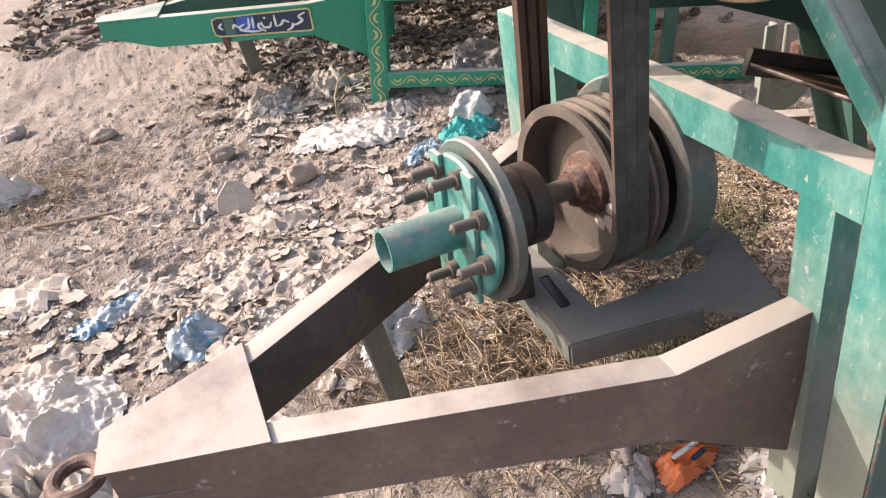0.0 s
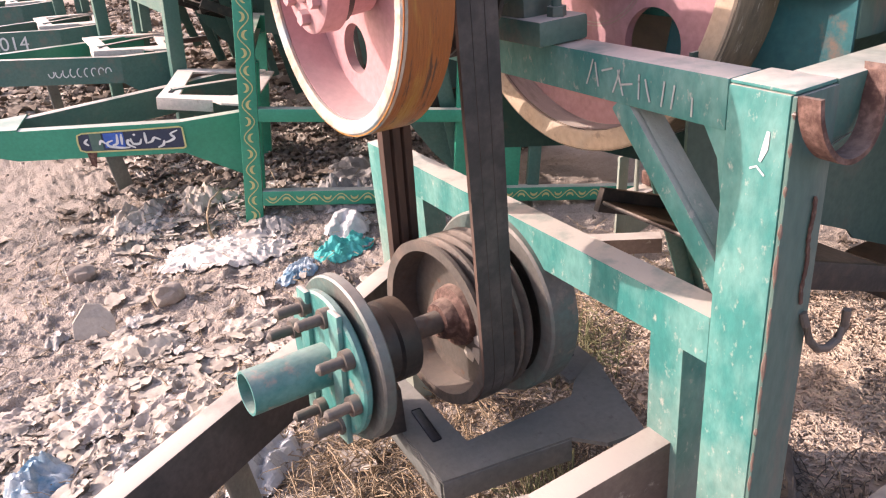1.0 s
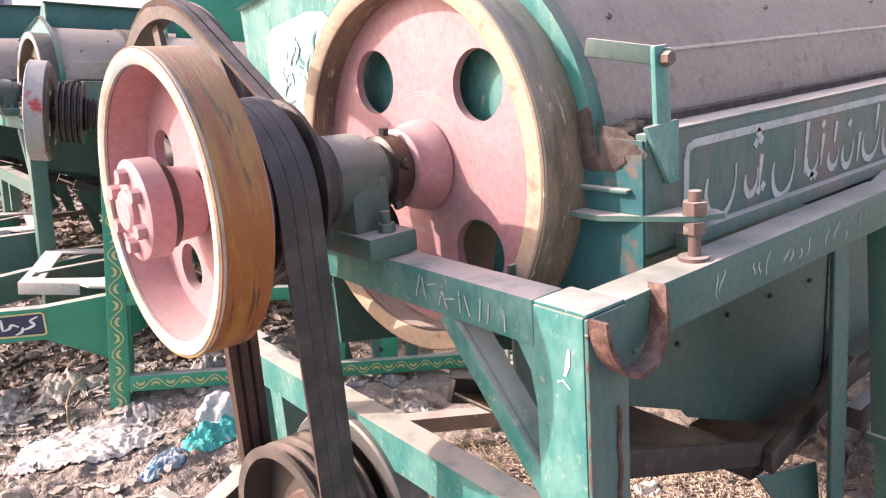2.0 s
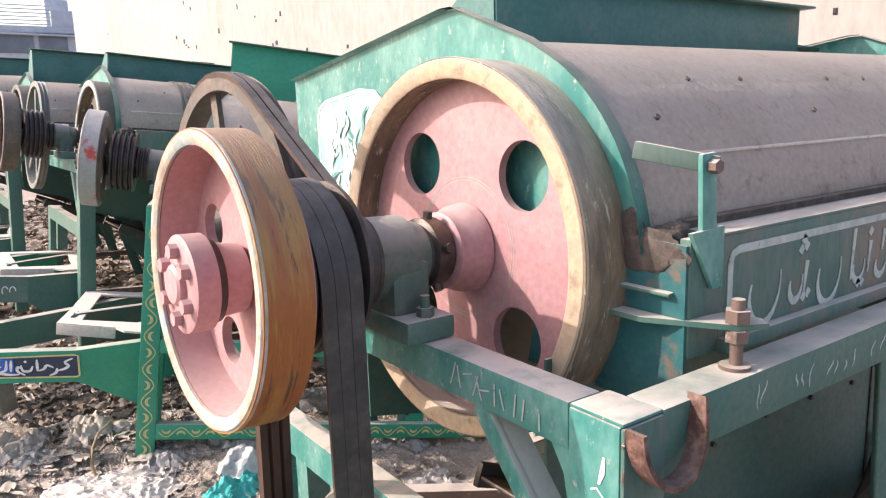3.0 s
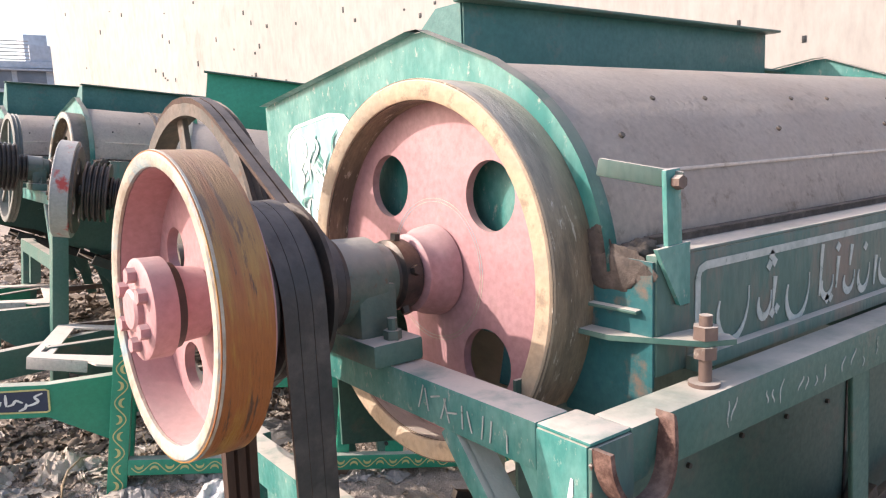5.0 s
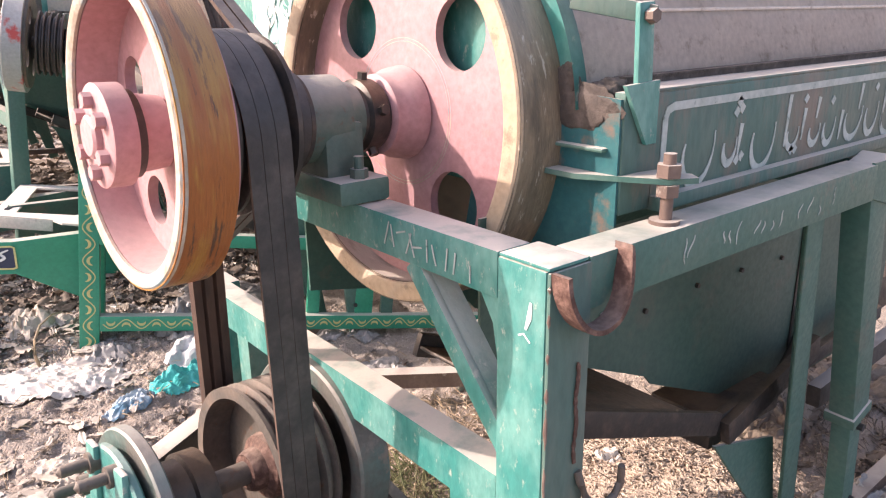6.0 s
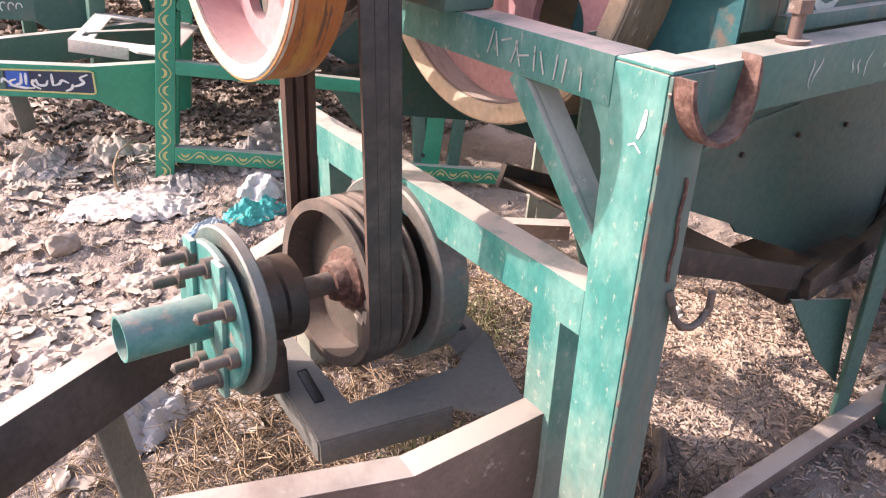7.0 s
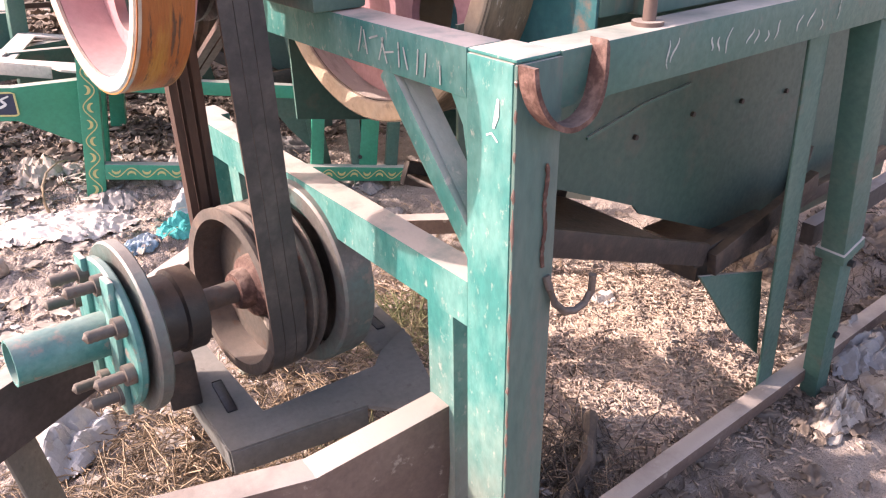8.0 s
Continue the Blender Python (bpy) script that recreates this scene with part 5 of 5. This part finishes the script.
for k in range(46):
    way = rnd.random()
    if way < 0.6:
        x, y = rnd.gauss(-0.7, 0.34), rnd.gauss(1.42, 0.16)
    elif way < 0.8:
        x, y = rnd.gauss(-0.1, 0.3), rnd.gauss(2.45, 0.18)
    else:
        x, y = rnd.gauss(0.4, 0.3), rnd.gauss(2.2, 0.2)
    w = rnd.uniform(0.1, 0.3)
    ashen = way > 0.86
    crumple("plastic_sheet" if ashen else "husk_sheet", "torn grey plastic sheet trodden into the rubbish" if ashen else "crumpled pale husk sheet trodden into the dirt", "plastic sheet" if ashen else "husk",
            x, y, w, w * rnd.uniform(0.4, 0.9), rnd.uniform(0.012, 0.03), "ash" if ashen else rnd.choice(("husk", "husk", "stone", "leaf", "ash")), 100 + k, rnd.uniform(0, 180), 34, rnd.uniform(1.0, 1.6), fold=rnd.uniform(5, 9))
tagged(part("torn_paper", slab([(-0.7, 1.84, height(-0.7, 1.84) + 0.002), (-0.58, 1.8, height(-0.58, 1.8) + 0.002), (-0.575, 1.84, 0.05), (-0.6, 1.87, 0.085), (-0.64, 1.875, 0.1), (-0.69, 1.87, 0.05)], 0.008, axis=1), "husk"), "pale torn card leaning up on bare dirt", "card")
stone("broken_stone", "small grey stone beside paper scraps", -0.4, 1.86, 0.05, "clod", 3, 0.7)
stone("broken_stone", "dusty dirt lump on open ground", -0.62, 2.25, 0.05, "clod", 5, 0.7)
stone("broken_stone", "dark lump of dried mud", -1.05, 2.9, 0.06, "clod", 6, 0.6)
stone("broken_stone", "pale chip of rubble on the dirt", -1.45, 3.3, 0.06, "stone", 7, 0.6)
tagged(part("stick", tube([(-1.3, 2.2, height(-1.3, 2.2) + 0.012), (-1.16, 2.16, height(-1.16, 2.16) + 0.014), (-1.02, 2.13, height(-1.02, 2.13) + 0.012)], 0.006, 7), "straw"), "thin dry stick on bare dirt", "stick")
tagged(part("stick", tube([(0.3, 0.16, height(0.3, 0.16) + 0.02), (0.42, 0.2, height(0.42, 0.2) + 0.03), (0.54, 0.3, height(0.54, 0.3) + 0.03)], 0.016, 8), "twig"), "weathered grey wood stick under the frame", "stick")
tagged(part("angle_iron", channel((0.45, 1.42, 0.06), (0.95, 1.05, 0.06), 0.05, 0.05, 0.006), "primer"), "loose angle iron lying behind the machine", "angle iron")
tagged(part("dry_root", tube([(-0.14, 2.3, height(-0.14, 2.3)), (-0.15, 2.31, 0.05), (-0.14, 2.33, 0.1), (-0.11, 2.36, 0.14), (-0.06, 2.39, 0.16), (-0.02, 2.42, 0.15)], lambda t: 0.006 - 0.003 * t, 8), "straw"), "bent dry root sticking out of the bank", "root")


# ---- litter: what nobody could count ----
def scatter(name, label, count, where, shape, material, seed, lift=lambda x, y: 0.0):
    rn = random.Random(seed)
    verts, faces = [], []
    for _ in range(count):
        x, y = where(rn)
        shape(rn, x, y, height(x, y) + lift(x, y), verts, faces)
    me = bpy.data.meshes.new(name)
    me.from_pydata(verts, [], faces)
    me.materials.append(M[material])
    for p in me.polygons:
        p.use_smooth = True
    ob = tagged(new(name, me), label, name.replace("_", " "), kind="stuff")
    return ob


def stalk(lmin, lmax, wid, tilt, arch=0.3):
    def shape(rn, x, y, z, verts, faces):
        l, a, w = rn.uniform(lmin, lmax), rn.uniform(0, 6.3), wid * rn.uniform(0.6, 1.4)
        t, k = rn.uniform(-0.1, tilt), len(verts)
        dx, dy = math.cos(a), math.sin(a)
        for s, up in ((0, 0), (0.5, 1), (1, 0.6 + t)):
            h = z + 0.004 + l * (up * arch * rn.uniform(0.2, 1) + s * t)
            bx, by = x + dx * l * s, y + dy * l * s + 0.2 * l * math.sin(s * 2)
            verts.extend([(bx - dy * w, by + dx * w, h), (bx + dy * w, by - dx * w, h), (bx, by, h + w * 1.4)])
        for q in (k, k + 3):
            faces.extend([(q, q + 3, q + 5, q + 2), (q + 1, q + 2, q + 5, q + 4), (q, q + 1, q + 4, q + 3)])
    return shape


def scrap(smin, smax, curl=0.5):
    """A torn, folded bit of husk, paper or film: a small grid creased by folds, with a ragged outline."""
    def shape(rn, x, y, z, verts, faces):
        s, a, k = rn.uniform(smin, smax), rn.uniform(0, 6.3), len(verts)
        e = rn.choice((0.22, 0.3, 0.45, 0.7))
        ca, sa = math.cos(a), math.sin(a)
        f1, f2, ph = rn.uniform(0.8, 2.2), rn.uniform(0.8, 2.2), rn.uniform(0, 6)
        bow, n = rn.uniform(-0.6, 0.6), 7
        for j in range(n):
            for i in range(n):
                p, q = i / (n - 1) - 0.5, j / (n - 1) - 0.5
                lim = 1 - 0.5 * (4 * p * p) * (4 * q * q)
                u, v = p * s * lim + rn.uniform(-0.02, 0.02) * s, q * s * e * lim + rn.uniform(-0.03, 0.03) * s * e + bow * s * p * p
                fold = abs(math.sin(6.3 * f1 * p + ph)) * 0.5 + abs(math.sin(6.3 * f2 * q + ph * 2)) * 0.5
                h = z + 0.004 + curl * s * (0.32 * fold + 0.5 * abs(bow) * p * p * 2 + rn.uniform(0, 0.05))
                verts.append((x + u * ca - v * sa, y + u * sa + v * ca, h))
        faces.extend([(k + j * n + i, k + j * n + i + 1, k + (j + 1) * n + i + 1, k + (j + 1) * n + i) for j in range(n - 1) for i in range(n - 1)])
    return shape


def lump(smin, smax):
    def shape(rn, x, y, z, verts, faces):
        s, k = rn.uniform(smin, smax) * rn.uniform(0.5, 1), len(verts)
        n = 6
        verts.append((x, y, z + s * 0.8))
        for r, h in ((0.75, 0.55), (1.0, 0.0)):
            for i in range(n):
                a, q = math.tau * i / n + rn.uniform(-0.2, 0.2), r * rn.uniform(0.75, 1.2)
                verts.append((x + s * q * math.cos(a), y + s * q * math.sin(a), z + s * h * rn.uniform(0.8, 1.2) - 0.002))
        for i in range(n):
            j = (i + 1) % n
            faces.append((k, k + 1 + i, k + 1 + j))
            faces.append((k + 1 + i, k + 7 + i, k + 7 + j, k + 1 + j))
    return shape


def area(x0, x1, y0, y1):
    return lambda rn: (rn.uniform(x0, x1), rn.uniform(y0, y1))


def patch(x, y, sx, sy):
    return lambda rn: (rn.gauss(x, sx), rn.gauss(y, sy))


def either(*ways):
    return lambda rn: rn.choice(ways)(rn)


def heap_lift(x, y):
    """How far the low chaff heap stands over the dirt."""
    r = math.hypot((x - 0.82) / 0.42, (y - 0.47) / 0.4)
    return max(0.0, 1 - r * r) ** 0.7 * (0.03 + 0.012 * noise.noise(Vector((x * 9, y * 9, 3)))) if r < 1 else 0.0


def chaff_heap():
    bm = bmesh.new()
    n, m, rows = 72, 20, []
    for i in range(1, m + 1):
        q = i / m * 1.02
        rows.append([])
        for k in range(n):
            a = math.tau * k / n
            w = q * (1 + 0.09 * noise.noise(Vector((math.cos(a) * 2, math.sin(a) * 2, 5))))
            x, y = 0.82 + 0.42 * w * math.cos(a), 0.47 + 0.4 * w * math.sin(a)
            rows[-1].append(bm.verts.new((x, y, height(x, y) + heap_lift(x, y) + (0.004 * noise.noise(Vector((x * 45, y * 45, 1))) if i < m else -0.01))))
    bm.faces.new(rows[0])
    for p, q in zip(rows, rows[1:]):
        for k in range(n):
            bm.faces.new((p[k], p[(k + 1) % n], q[(k + 1) % n], q[k]))
    tagged(part("chaff_heap", bm, "chaff", smooth=180), "low heap of pale corn chaff under the frame", "chaff", kind="stuff")


chaff_heap()
scatter("dirt_clods", "loose dry dirt clods", 3600, either(area(-2.2, 1.6, 0.9, 5.0), patch(-0.8, 1.9, 0.6, 0.7), patch(0.2, 2.4, 0.5, 0.35)), lump(0.004, 0.017), "clod", 1)
scatter("fine_gravel", "fine grit over the dirt", 9000, either(area(-2.0, 1.6, -0.4, 3.5), patch(-0.7, 1.6, 0.6, 0.6)), lump(0.003, 0.008), "stone", 2)
scatter("husk_scraps", "pale husk and paper scraps", 900, either(patch(-0.75, 1.45, 0.4, 0.13), patch(-0.3, 1.45, 0.3, 0.22), patch(-0.15, 2.5, 0.3, 0.2), patch(-0.5, 1.1, 0.2, 0.2), patch(-0.7, 1.4, 0.4, 0.15), patch(-0.5, 1.3, 0.3, 0.2), patch(-0.15, 2.5, 0.3, 0.2), patch(-0.6, 1.8, 0.6, 0.5)), scrap(0.02, 0.1, 0.42), "husk", 3)
scatter("plastic_scraps", "grey soiled plastic scraps", 300, either(patch(0.5, 2.35, 0.4, 0.3), patch(0.1, 2.2, 0.3, 0.2), patch(-0.1, 0.15, 0.3, 0.12), patch(0.4, 2.3, 0.5, 0.3)), scrap(0.012, 0.06, 0.8), "ash", 4)
scatter("white_scraps", "white plastic scraps", 90, either(patch(-0.85, 1.5, 0.35, 0.15), patch(-0.2, 2.4, 0.4, 0.25), area(-1.8, 1.0, 0.2, 3.4)), scrap(0.012, 0.05, 0.8), "sheet", 5)
scatter("straw_litter", "dry straw litter", 5200, either(patch(-0.2, 0.75, 0.28, 0.22), patch(-0.2, 0.75, 0.2, 0.15), patch(0.5, 1.0, 0.25, 0.2), patch(-1.4, 2.5, 0.25, 0.2), area(-1.6, 1.2, 0.2, 3.0)), stalk(0.02, 0.08, 0.0014, 0.4), "straw", 6)
scatter("corn_chaff", "pale corn chaff heap under the frame", 19000, either(area(0.55, 1.15, 0.15, 0.75), patch(0.9, 0.4, 0.16, 0.16), patch(0.75, 0.5, 0.28, 0.24), patch(0.55, 0.85, 0.25, 0.12)), stalk(0.007, 0.02, 0.0024, 0.05, 0.1), "chaff", 7, heap_lift)
scatter("twig_litter", "dark twigs and stubble by the post", 2600, either(patch(0.33, 0.3, 0.14, 0.13), patch(0.28, 0.22, 0.12, 0.1), patch(0.1, 0.45, 0.14, 0.12), patch(1.5, 0.4, 0.3, 0.2)), stalk(0.02, 0.07, 0.0014, 0.7, 0.5), "twig", 8)
scatter("dry_leaves", "dry brown leaves", 520, either(patch(1.5, 0.4, 0.35, 0.25), patch(1.8, 0.3, 0.4, 0.3), patch(1.25, -0.05, 0.3, 0.12), patch(0.6, -0.02, 0.3, 0.08), patch(0.6, 1.4, 0.4, 0.3)), scrap(0.02, 0.07, 0.9), "leaf", 9)
scatter("dry_leaves", "dim litter and husks between the parked machines", 1500, either(area(-0.6, 2.6, 2.7, 6.6), area(-0.3, 1.8, 2.6, 4.2)), scrap(0.03, 0.14, 0.9), "leaf", 10)
scatter("husk_scraps", "pale husks heaped behind the parked machines", 700, either(area(-0.4, 2.2, 3.0, 6.4), patch(0.5, 3.2, 0.4, 0.3)), scrap(0.03, 0.12, 0.9), "husk", 11)
scatter("grass_tuft", "thin green and dry grass under the pulley bed", 160, patch(0.02, 0.42, 0.035, 0.03), stalk(0.05, 0.14, 0.0012, 1.0, 0.6), "grass", 12)
scatter("grass_tuft", "half-dry grass behind the middle rail", 260, patch(0.42, 0.85, 0.07, 0.06), stalk(0.04, 0.1, 0.0012, 0.7, 0.5), "grass", 13)
scatter("dry_leaves", "litter trodden into the far yard", 1800, area(-1.6, 3.2, 4.6, 13.0), scrap(0.06, 0.28, 0.8), "leaf", 14)
scatter("husk_scraps", "pale litter in the far yard", 700, area(-1.6, 3.2, 4.6, 12.0), scrap(0.05, 0.22, 0.8), "husk", 15)
